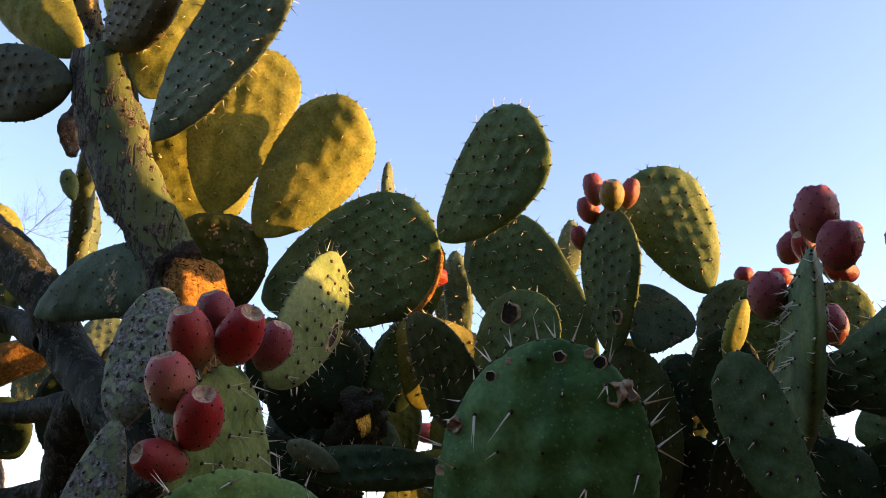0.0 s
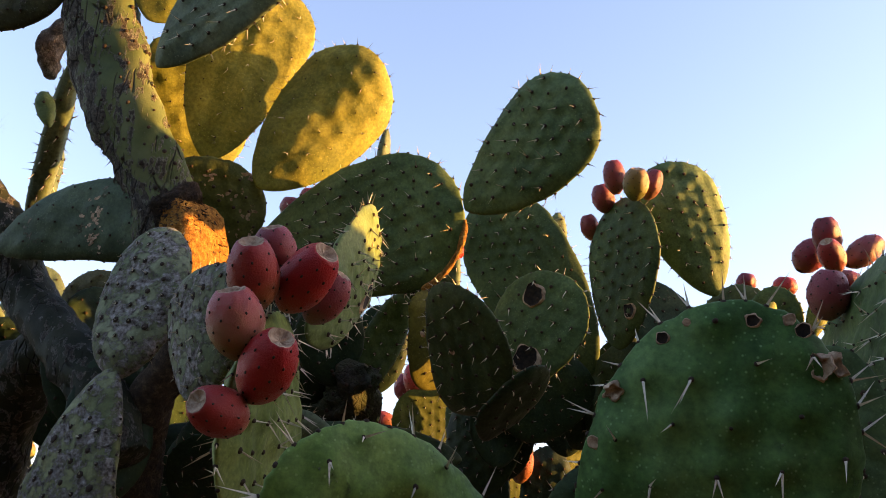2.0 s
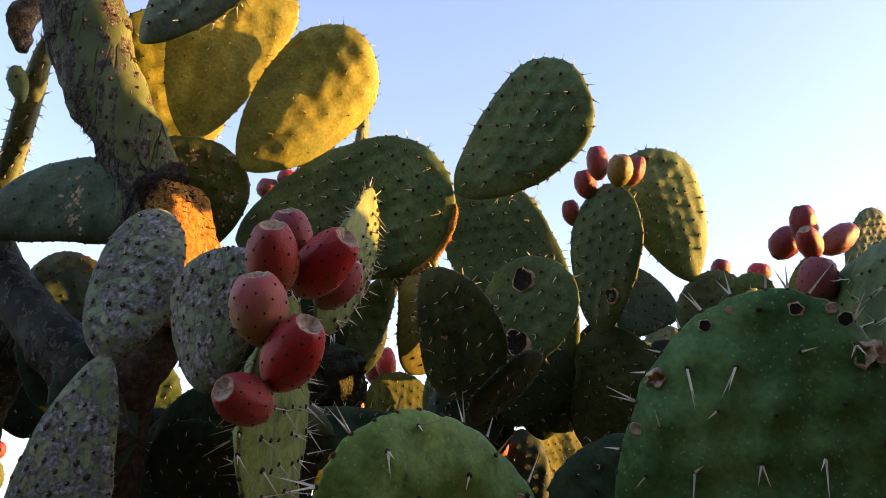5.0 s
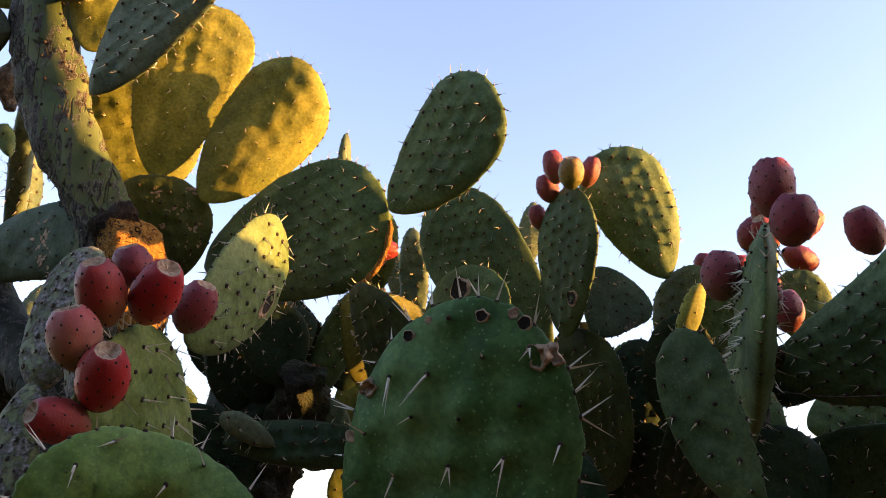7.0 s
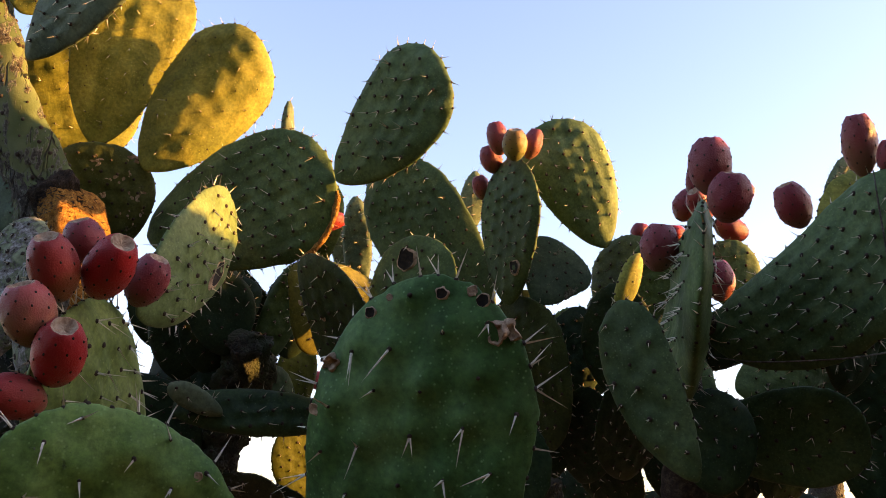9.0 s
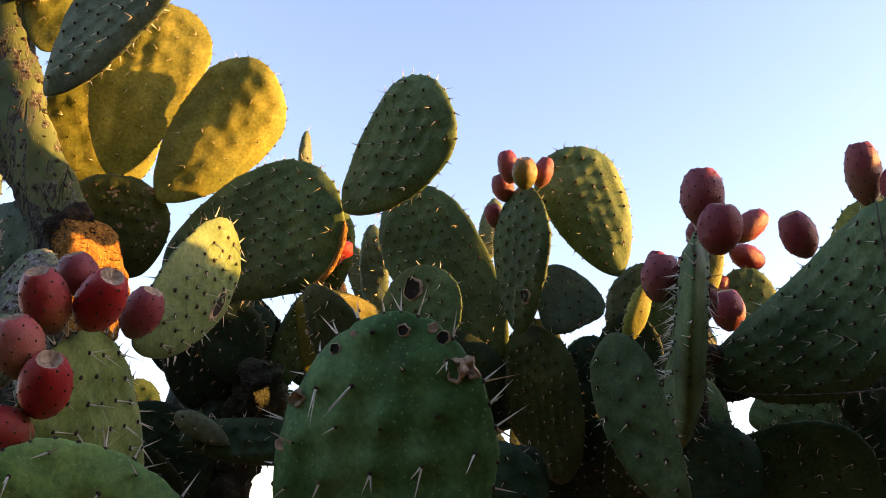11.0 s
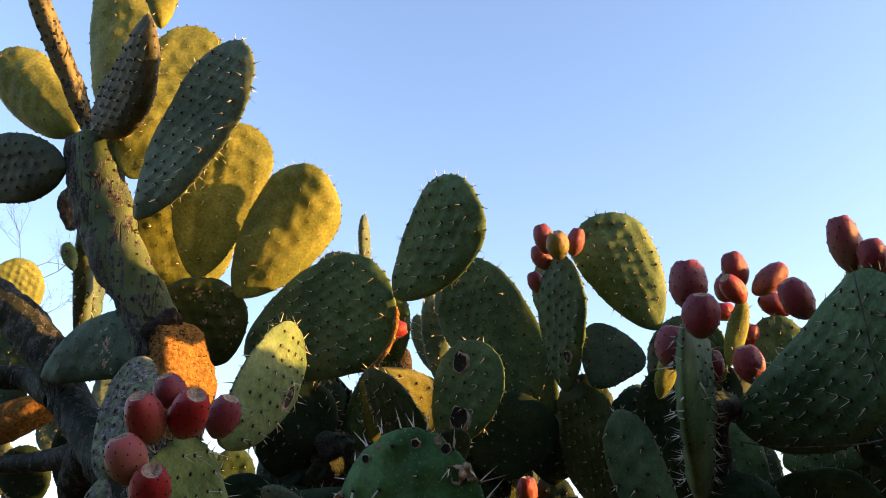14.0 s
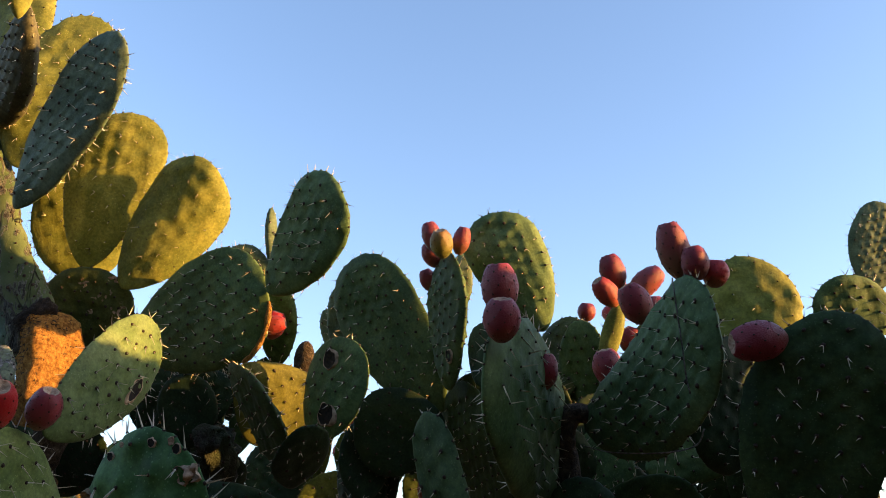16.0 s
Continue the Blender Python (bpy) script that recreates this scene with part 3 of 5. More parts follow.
def fruit_mesh(kind, seed):
    rng = random.Random(seed)
    fat = rng.uniform(0.94, 1.06)
    seg = 44
    prof = [(0.0, 0.13), (0.03, 0.19), (0.1, 0.29), (0.2, 0.39), (0.32, 0.465), (0.46, 0.5), (0.6, 0.495), (0.74, 0.455), (0.85, 0.395), (0.93, 0.325),
            (0.97, 0.272), (0.985, 0.242), (0.98, 0.212), (0.95, 0.175), (0.93, 0.09), (0.925, 0.0)]
    heights, radii = [p[0] for p in prof[:11]], [p[1] for p in prof[:11]]
    eyes = []
    for q in range(42):
        z = 0.10 + 0.86 * (q + 0.5) / 42
        eyes.append((q * 2.39996 + seed, z, float(np.interp(z, heights, radii))))
    eyes_at = np.array([(r * math.cos(w), r * math.sin(w), z) for w, z, r in eyes])
    body = [(z, float(np.interp(z, heights, radii))) for z in np.linspace(0.0, 0.95, 26)]
    prof = body + prof[10:]
    cup = len(prof) - 5
    verts, faces, slots = [], [], []
    for z, r in prof:
        for i in range(seg):
            w = 2 * math.pi * i / seg
            k = 1 + 0.05 * noise.noise((math.cos(w) * 1.2 + seed, math.sin(w) * 1.2, z * 2))
            if 0.05 < z < 0.96 and r > 0.25:
                d2 = ((eyes_at - np.array((r * math.cos(w), r * math.sin(w), z))) ** 2).sum(axis=1)
                k += 0.028 * float(np.exp(-d2 / (2 * 0.042 ** 2)).max())
            verts.append(Vector((r * fat * k * math.cos(w), r * fat * k * math.sin(w), z + (0.02 * noise.noise((math.cos(w) * 2, math.sin(w) * 2, seed)) if z > 0.9 else 0))))
    for k in range(len(prof) - 1):
        for i in range(seg):
            j = (i + 1) % seg
            faces.append((k * seg + i, k * seg + j, (k + 1) * seg + j, (k + 1) * seg + i))
            slots.append(1 if k >= cup else 0)
    # areoles on a spiral
    for w, z, r in eyes:
        r *= fat * (1.02 + 0.05 * noise.noise((math.cos(w) * 1.2 + seed, math.sin(w) * 1.2, z * 2)))
        n0 = len(faces)
        dot(verts, faces, Vector((r * math.cos(w), r * math.sin(w), z)), Vector((math.cos(w), math.sin(w), (z - 0.5) * 0.9)), 0.025, 0.018)
        slots += [2] * (len(faces) - n0)
    return mesh_of("fruit", verts, faces, [FRUITS[kind], SCAR, AREOLE], slots)


FRUIT_MESHES = {}
FRUIT_COUNT = [0]


def fruit(parent, base, tip, width, kind=""):
    """One prickly pear fruit on the rim of its pad."""
    FRUIT_COUNT[0] += 1
    k = FRUIT_COUNT[0]
    kind = kind or ("red", "crimson", "plum", "red")[k % 4]
    key = (kind, k % 3)
    if key not in FRUIT_MESHES:
        FRUIT_MESHES[key] = fruit_mesh(kind, k % 3 + 1)
    base, tip = Vector(base), Vector(tip)
    length = (tip - base).length
    q = (tip - base).to_track_quat("Z", "Y").to_matrix().to_4x4()
    m = Matrix.Translation(base) @ q @ pose(0, 0, 0, 0, 0, k * 77) @ Matrix.Diagonal((width, width, length, 1))
    words = {"red": "ripe red prickly pear fruit with dark areoles", "crimson": "deep crimson ripe prickly pear fruit", "plum": "dusky plum-red prickly pear fruit",
             "wine": "dark wine-red prickly pear fruit", "blush": "half-ripe pink prickly pear fruit with green base", "yellow": "unripe yellow-green prickly pear fruit", "orange": "orange-red ripening prickly pear fruit"}
    return part("fruit", FRUIT_MESHES[key], parent, words[kind], m)


def limb(plant, line, mat="woody", flat=1.0, rough=1.0, side=(0.9, 0.44), name="stem", label="", knots=True, square=False):
    """A woody stem along a line of (x, y, z, radius), flattened and uneven as fused old pads are."""
    k = len(line)
    pts = []
    for i in range(k - 1):
        p0, p1, p2, p3 = (np.array(line[max(0, min(k - 1, i + d))]) for d in (-1, 0, 1, 2))
        n = max(4, int(np.linalg.norm(p2[:3] - p1[:3]) / 0.012))
        for s in range(n + (i == k - 2)):
            t = s / n
            pts.append(0.5 * (2 * p1 + (p2 - p0) * t + (2 * p0 - 5 * p1 + 4 * p2 - p3) * t * t + (3 * p1 - p0 - 3 * p2 + p3) * t ** 3))
    seg = 36
    verts, faces = [], []
    side = Vector((*side, 0)).normalized()
    for i, p in enumerate(pts):
        way = Vector(pts[min(i + 1, len(pts) - 1)][:3] - pts[max(0, i - 1)][:3]).normalized()
        a = (side - way * side.dot(way)).normalized()
        b = way.cross(a)
        at = Vector(p[:3])
        for j in range(seg):
            w = 2 * math.pi * j / seg
            d = a * math.cos(w) + b * math.sin(w) * flat
            if square:
                d /= (abs(math.cos(w)) ** 4 + abs(math.sin(w)) ** 4) ** 0.25
            q = at + d * p[3]
            lump = 0.16 * noise.noise(q * 16) + 0.09 * rough * noise.noise(q * 48) + 0.05 * rough * noise.noise(q * 120)
            verts.append(at + d * p[3] * (1 + lump))
    for i in range(len(pts) - 1):
        for j in range(seg):
            jj = (j + 1) % seg
            faces.append((i * seg + j, i * seg + jj, (i + 1) * seg + jj, (i + 1) * seg + j))
    for end, o, flip in ((pts[0], 0, True), (pts[-1], (len(pts) - 1) * seg, False)):
        c = len(verts)
        verts.append(Vector(end[:3]))
        for j in range(seg):
            f = (o + j, o + (j + 1) % seg, c)
            faces.append(f[::-1] if flip else f)
    ob = part(name, mesh_of("stem", verts, faces, [MATS[mat]]), plant, label)
    ob.data.transform(PLACES[ob.name].inverted())
    if knots and mat in ("woody", "trunk", "tan"):
        rng = random.Random(len(pts))
        dv, df = [], []
        for i in range(3, len(pts) - 3, 2):
            for j in range(rng.randrange(5), seg, 5):
                q, c0 = verts[i * seg + j], Vector(pts[i][:3])
                dot(dv, df, q, q - c0, rng.uniform(0.0025, 0.005), 0.003)
        me = mesh_of("areoles", dv, df, [AREOLE])
        me.transform(PLACES[ob.name].inverted())
        part("areole_coat", me, ob, "dark woody areoles", None, "stuff")
    return ob


def shreds(stem, mat, count, low, high, length, r, seed, name, label, droop=0.6):
    """Ragged splinters standing off a stem between two heights, pointing down and outwards."""
    rng = random.Random(seed)
    me = stem.data
    spots = [p for p in me.polygons if low <= (PLACES[stem.name] @ p.center).z <= high]
    verts, faces = [], []
    for _ in range(count):
        p = rng.choice(spots)
        n = p.normal.normalized()
        side = Vector((rng.uniform(-1, 1), rng.uniform(-1, 1), rng.uniform(-1, 1)))
        way = n * rng.uniform(0.15, 0.8) + side * 0.7 - Vector((0, 0, droop))
        cone(verts, faces, p.center - n * 0.001, way, length * rng.uniform(0.5, 1.5), r * rng.uniform(0.7, 1.4))
    part(name, mesh_of(name, verts, faces, [MATS[mat]], smooth=False), stem, label, None, "stuff")


# ---- plants ----
left_cactus = cactus("old branching prickly pear with grey woody trunk and sunlit yellow pads", -0.75, 1.6)
mid_cactus = cactus("dense dark green prickly pear with broad spiny pads and red fruits", 0.35, 1.9)
# unseen plant at the far right, added to shade the lower pads
shade_cactus = cactus("unseen prickly pear added to shade the hedge from low sun", 1.65, 0.75)
right_cactus = cactus("prickly pear with shaded green pads and clusters of red fruits", 0.85, 1.35)
front_cactus = cactus("low prickly pear with large dark green pads before the hedge", 0.15, 0.9)
far_cactus = cactus("far prickly pear with a sunlit yellow pad", -1.75, 2.9)
far_cactus2 = cactus("far blue-green prickly pear standing behind the hedge", 1.9, 3.2)

big = pad(front_cactus, (0.054, 0.802, 1.144), (0.107, 0.687, 1.443), (-0.406, -0.875, -0.264), 0.195, 0.60, mat='front', thick=0.022, spine=0.026, pitch=0.044, lump=2.2, bump=0.007, e=0.63, skew=-0.004)
pit(big, 0.047, 0.290, 0.0090, torn=True, deep=False, seed=1)
pit(big, 0.057, 0.294, 0.0060, torn=True, deep=False, seed=14)
pit(big, -0.063, 0.282, 0.0050, seed=2)
pit(big, -0.049, 0.298, 0.0026, deep=False, seed=9)
pit(big, -0.033, 0.301, 0.0040, deep=False, seed=3)
pit(big, -0.004, 0.311, 0.0052, seed=4)
pit(big, 0.020, 0.318, 0.0040, deep=False, seed=5)
pit(big, 0.031, 0.313, 0.0050, seed=10)
pit(big, -0.089, 0.233, 0.0060, torn=True, deep=False, seed=6)
pit(big, -0.093, 0.192, 0.0046, deep=False, seed=7)
fl = pad(front_cactus, (-0.191, 0.761, 1.198), (-0.141, 0.741, 1.338), (0.370, -0.892, -0.260), 0.204, 0.52, mat='fresh', thick=0.022, spine=0.026, pitch=0.04, bump=0.0085, lump=4.0, e=0.64, skew=0.013)
pit(fl, 0.062, 0.118, 0.0040, deep=False, seed=1)
tall = pad(front_cactus, (0.429, 0.991, 1.302), (0.353, 1.004, 1.517), (-0.742, -0.632, -0.224), 0.097, 0.68, mat='moss', thick=0.02, spine=0.01, pitch=0.036, lump=2.0, e=0.64, skew=-0.012)
trunk = limb(left_cactus, [(-0.496, 1.465, 1.790, 0.046), (-0.511, 1.465, 1.830, 0.051), (-0.558, 1.460, 1.902, 0.055), (-0.603, 1.455, 1.983, 0.060), (-0.644, 1.460, 2.072, 0.064), (-0.673, 1.450, 2.168, 0.063), (-0.693, 1.440, 2.241, 0.058), (-0.697, 1.430, 2.275, 0.045)], mat='trunk', flat=0.62, side=(0.93, -0.36), rough=0.7)
trunkb = limb(left_cactus, [(-0.528, 1.477, 1.735, 0.034), (-0.529, 1.477, 1.780, 0.040), (-0.541, 1.477, 1.830, 0.046), (-0.574, 1.472, 1.902, 0.048), (-0.625, 1.467, 1.983, 0.056), (-0.666, 1.472, 2.072, 0.060), (-0.695, 1.462, 2.168, 0.059), (-0.715, 1.452, 2.241, 0.054), (-0.719, 1.442, 2.275, 0.042)], mat='trunkold', flat=0.68, side=(0.93, -0.36), rough=1.6)
collar = limb(left_cactus, [(-0.470, 1.444, 1.795, 0.034), (-0.480, 1.447, 1.803, 0.042), (-0.492, 1.452, 1.812, 0.043), (-0.502, 1.459, 1.822, 0.036)], mat='char', flat=0.80, rough=3.2, side=(0.93, -0.36))
shreds(collar, 'char', 260, 1.79, 1.826, 0.012, 0.0013, 7, 'frayed_bark', 'black frayed bark')
stump = limb(left_cactus, [(-0.486, 1.452, 1.808, 0.038), (-0.475, 1.454, 1.792, 0.050), (-0.460, 1.460, 1.768, 0.062), (-0.446, 1.466, 1.708, 0.064), (-0.446, 1.470, 1.650, 0.068), (-0.456, 1.478, 1.585, 0.050)], mat='fibre', flat=0.60, rough=1.3, side=(0.54, 0.84), square=True, label='sunlit orange fibrous old stem')
shreds(stump, 'dead', 520, 1.60, 1.790, 0.010, 0.0013, 5, 'fibre_coat', 'short dark fibres')
shreds(stump, 'char', 240, 1.772, 1.806, 0.012, 0.0015, 6, 'frayed_bark', 'black frayed bark')
shreds(trunkb, 'crust', 260, 1.75, 1.93, 0.012, 0.0016, 8, 'cracked_bark', 'grey cracked bark', 1.4)
gb = pad(left_cactus, (-0.470, 1.451, 1.760), (-0.820, 1.601, 1.762), (-0.394, -0.916, -0.082), 0.151, 0.35, mat='jade', thick=0.04, spine=0, pitch=0.042, e=0.64, skew=0.037)
rng = random.Random(4)
for k in range(60):
    f, g = rng.gauss(0, 0.022), rng.gauss(0, 0.010)
    pit(gb, 0.024 + f * -0.98 + g * 0.21, 0.166 + f * -0.21 + g * -0.98, rng.uniform(0.0010, 0.0027), deep=False, seed=k, long=rng.uniform(1, 2.2), tilt=rng.uniform(0, 3))
bj = pad(left_cactus, (-0.422, 1.671, 1.790), (-0.534, 1.573, 1.951), (-0.005, -0.852, -0.523), 0.217, 0.49, mat='old2', thick=0.03, spine=0, e=0.63, skew=0.011)
for k, (u, w) in enumerate(((0.044, 0.178), (0.052, 0.169), (0.032, 0.156), (0.060, 0.126), (0.064, 0.118), (0.052, 0.125), (0.102, 0.143), (0.106, 0.136), (0.072, 0.079), (0.075, 0.071), (0.084, 0.121), (0.020, 0.105), (0.091, 0.078), (0.047, 0.057), (0.061, 0.040), (0.046, 0.041))):
    for i in range(3):
        pit(bj, u + rng.gauss(0, 0.005), w + rng.gauss(0, 0.004), rng.uniform(0.0012, 0.0028), deep=False, seed=k, long=rng.uniform(1, 2.2), tilt=rng.uniform(0, 3))
sgA1 = pad(left_cactus, (-0.490, 1.277, 1.474), (-0.474, 1.317, 1.713), (-0.446, -0.877, 0.178), 0.141, 0.51, mat='bark', thick=0.045, spine=0.006, e=0.64, skew=0.003)
sgB1 = pad(left_cactus, (-0.349, 1.086, 1.410), (-0.353, 1.062, 1.569), (-0.827, -0.553, -0.102), 0.194, 0.75, mat='bark', thick=0.035, spine=0.008, e=0.68, skew=-0.005)
sgC1 = pad(left_cactus, (-0.498, 1.273, 1.490), (-0.478, 1.259, 1.057), (-0.502, -0.865, 0.005), 0.160, 0.54, mat='bark', thick=0.045, spine=0.005, e=0.65, skew=0.036)
fp = pad(left_cactus, (-0.250, 1.251, 1.212), (-0.283, 0.959, 1.471), (0.971, -0.210, -0.111), 0.233, 0.70, mat='olive', thick=0.022, spine=0.026, pitch=0.036, bump=0.0045, lump=1.5, skew=0.004)
yp = pad(left_cactus, (-0.233, 1.094, 1.506), (-0.152, 1.286, 1.728), (0.961, -0.235, -0.147), 0.163, 0.59, mat='pale', thick=0.022, bend=-0.12, spine=0.018, pitch=0.03, e=0.63, skew=0.003)
pit(yp, 0.045, 0.182, 0.0120, seed=4, long=2.3, tilt=0.35)
pit(yp, -0.020, 0.215, 0.0030, deep=False, seed=2)
yr = pad(left_cactus, (-0.380, 1.577, 1.914), (-0.190, 1.505, 2.195), (-0.000, -0.969, -0.248), 0.207, 0.69, mat='young', pitch=0.044, bump=0.0036, thick=0.02, spine=0.014, cup=-0.34, lump=1.5, e=0.64, skew=0.006)
yl = pad(left_cactus, (-0.487, 1.595, 1.971), (-0.378, 1.528, 2.339), (0.089, -0.975, -0.204), 0.215, 0.73, mat='young', pitch=0.044, thick=0.02, spine=0.014, bump=0.0036, e=0.66, skew=-0.014)
yb = pad(left_cactus, (-0.513, 1.678, 1.962), (-0.570, 1.614, 2.271), (0.235, -0.959, -0.155), 0.236, 0.47, mat='young', pitch=0.044, thick=0.02, bump=0.0036, e=0.64, skew=0.003)
yt = pad(left_cactus, (-0.594, 1.428, 2.151), (-0.439, 1.396, 2.513), (0.222, -0.958, -0.180), 0.230, 0.58, mat='young', pitch=0.044, thick=0.02, spine=0.014, bump=0.0036, e=0.64, skew=0.002)
tl = pad(left_cactus, (-0.553, 1.391, 2.033), (-0.282, 1.199, 2.322), (-0.417, -0.887, -0.199), 0.189, 0.66, mat='cool', thick=0.028, spine=0.016, bump=0.0048, e=0.67, skew=0.006)
br = pad(left_cactus, (-0.674, 1.409, 2.262), (-0.474, 1.189, 2.394), (-0.577, -0.736, -0.354), 0.146, 0.39, mat='brown', pitch=0.026, thick=0.05, spine=0.009, e=0.63, skew=0.036)
tp = pad(left_cactus, (-0.665, 1.454, 2.313), (-0.665, 1.387, 2.765), (-0.174, -0.974, -0.144), 0.180, 0.58, mat='young', pitch=0.044, thick=0.022, spine=0.01, bump=0.0036, cup=-0.25, e=0.64, skew=-0.000)
ts = pad(left_cactus, (-0.373, 1.012, 2.222), (-0.357, 0.945, 2.399), (0.314, -0.877, -0.363), 0.067, 0.60, mat='young', pitch=0.044, thick=0.022, e=0.64)
st = limb(left_cactus, [(-0.697, 1.436, 2.273, 0.016), (-0.716, 1.430, 2.311, 0.019), (-0.740, 1.383, 2.390, 0.021), (-0.770, 1.335, 2.472, 0.023), (-0.792, 1.291, 2.544, 0.020), (-0.801, 1.283, 2.561, 0.011)], mat='tan', flat=0.85, square=True, side=(0.97, -0.24), name='pad')
lu = pad(left_cactus, (-0.815, 1.587, 2.367), (-1.039, 1.545, 2.582), (-0.197, -0.903, -0.382), 0.177, 0.67, mat='young', pitch=0.044, thick=0.026, spine=0.008, cup=-0.3, bump=0.0036, e=0.64, skew=-0.006)
le = pad(left_cactus, (-0.744, 1.442, 2.192), (-1.047, 1.539, 2.258), (-0.351, -0.888, -0.298), 0.167, 0.53, mat='old', thick=0.035, spine=0, e=0.64)
knob = limb(left_cactus, [(-0.778, 1.585, 2.235, 0.014), (-0.800, 1.592, 2.215, 0.024), (-0.815, 1.596, 2.178, 0.026), (-0.806, 1.598, 2.140, 0.020), (-0.803, 1.597, 2.112, 0.010)], mat='crust', flat=0.8, rough=2.5)
sk = pad(left_cactus, (-0.868, 1.855, 1.905), (-0.742, 1.545, 2.135), (0.1, -0.75, -0.6), 0.047, 0.50, mat='cool', thick=0.040, spine=0.016, e=0.30, bump=0.003)
skb = pad(left_cactus, (-0.779, 1.600, 2.006), (-0.803, 1.590, 2.075), (0.1, -0.9, -0.3), 0.036, 0.60, mat='leaf', thick=0.026, spine=0.008)
sk2 = pad(left_cactus, (-0.875, 1.932, 1.981), (-0.866, 1.862, 2.153), (0.065, -0.923, -0.379), 0.060, 0.50, mat='cool', thick=0.03, yaw=70, spine=0.014)
# left branches in the dark stem skin that holds their shade
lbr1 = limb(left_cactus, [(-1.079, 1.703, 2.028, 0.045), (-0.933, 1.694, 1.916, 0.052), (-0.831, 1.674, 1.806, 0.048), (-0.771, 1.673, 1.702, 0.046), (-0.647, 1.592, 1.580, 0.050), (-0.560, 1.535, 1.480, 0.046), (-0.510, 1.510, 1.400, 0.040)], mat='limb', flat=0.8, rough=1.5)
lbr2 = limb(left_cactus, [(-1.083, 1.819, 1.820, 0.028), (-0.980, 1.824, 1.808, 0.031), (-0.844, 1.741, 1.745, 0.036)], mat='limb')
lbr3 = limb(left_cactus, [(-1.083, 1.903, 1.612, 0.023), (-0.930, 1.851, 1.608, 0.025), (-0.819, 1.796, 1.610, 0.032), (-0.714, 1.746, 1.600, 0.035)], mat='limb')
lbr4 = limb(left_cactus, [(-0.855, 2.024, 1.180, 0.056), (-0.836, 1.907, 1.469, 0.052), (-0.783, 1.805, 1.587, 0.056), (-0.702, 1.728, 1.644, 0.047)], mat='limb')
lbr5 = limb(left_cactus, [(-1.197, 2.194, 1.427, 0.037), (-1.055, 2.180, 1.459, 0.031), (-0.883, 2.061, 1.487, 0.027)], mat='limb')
# green-brown limb in orange fibre; its warm sunlight is put into the colour
orange = limb(left_cactus, [(-0.925, 1.925, 1.785, 0.022), (-0.945, 1.925, 1.772, 0.034), (-0.990, 1.925, 1.752, 0.043), (-1.070, 1.930, 1.722, 0.047), (-1.180, 1.950, 1.690, 0.048)], mat='fibre', rough=1.2)
lp1 = pad(left_cactus, (-1.096, 2.295, 1.710), (-1.072, 2.236, 1.856), (-0.000, -0.927, -0.375), 0.124, 0.45, mat='cool', spine=0.01, e=0.64)
lp2 = pad(left_cactus, (-1.256, 2.501, 1.734), (-1.220, 2.444, 1.875), (-0.000, -0.927, -0.375), 0.100, 0.45, mat='cool', spine=0.01, e=0.64)
lp3 = pad(left_cactus, (-1.250, 2.190, 1.560), (-1.200, 2.130, 1.720), (0.106, -0.919, -0.381), 0.124, 0.55, mat='cool', spine=0.01, e=0.64)
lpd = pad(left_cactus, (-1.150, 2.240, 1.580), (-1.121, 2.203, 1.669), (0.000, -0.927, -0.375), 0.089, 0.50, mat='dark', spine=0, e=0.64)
low1 = limb(left_cactus, [(-0.535, 1.780, 1.126, 0.055), (-0.533, 1.700, 1.336, 0.050), (-0.519, 1.620, 1.461, 0.041), (-0.498, 1.560, 1.510, 0.037), (-0.461, 1.530, 1.576, 0.035), (-0.440, 1.520, 1.680, 0.040)], mat='dead', rough=1.4)
ld1 = pad(left_cactus, (-0.368, 1.830, 1.311), (-0.374, 1.737, 1.549), (-0.228, -0.904, -0.362), 0.243, 0.56, mat='dark', spine=0, thick=0.03, e=0.64)
ld3 = pad(left_cactus, (-0.749, 2.205, 1.720), (-0.817, 2.145, 1.913), (-0.228, -0.904, -0.362), 0.209, 0.58, mat='old', spine=0, e=0.64)
mid = pad(mid_cactus, (-0.382, 1.661, 1.808), (-0.007, 1.446, 1.852), (-0.467, -0.857, -0.217), 0.263, 0.70, mat='green', thick=0.034, spine=0.015, lump=1.5, bump=0.0048, e=0.68, skew=-0.006)
um = pad(mid_cactus, (-0.006, 1.443, 1.850), (0.157, 1.270, 2.021), (-0.586, -0.778, -0.228), 0.186, 0.70, mat='leaf', thick=0.034, bump=0.0046, spine=0.015, lump=1.6, e=0.67, skew=0.013)
wb = pad(mid_cactus, (0.330, 1.804, 1.669), (0.091, 1.823, 2.063), (-0.403, -0.893, -0.200), 0.231, 0.67, mat='moss', spine=0.014, thick=0.034, bump=0.0048, e=0.61, skew=-0.006)
tf = pad(mid_cactus, (0.353, 1.692, 1.696), (0.350, 1.624, 2.000), (-0.880, -0.462, -0.114), 0.183, 0.64, mat='moss', thick=0.03, spine=0.012, bump=0.0048, e=0.65, skew=0.005)
pit(tf, 0.036, 0.076, 0.0150, seed=1)
rp = pad(mid_cactus, (0.576, 1.710, 1.837), (0.435, 1.646, 2.100), (-0.131, -0.945, -0.300), 0.183, 0.73, mat='leaf', bump=0.0032, thick=0.034, spine=0.013, cup=-0.12, lump=1.5, e=0.68, skew=0.007)
be = pad(mid_cactus, (0.410, 1.733, 1.723), (0.538, 1.728, 1.795), (-0.019, -0.999, -0.037), 0.151, 0.53, mat='jade', spine=0.004, bump=0.0015, e=0.62, skew=-0.039)
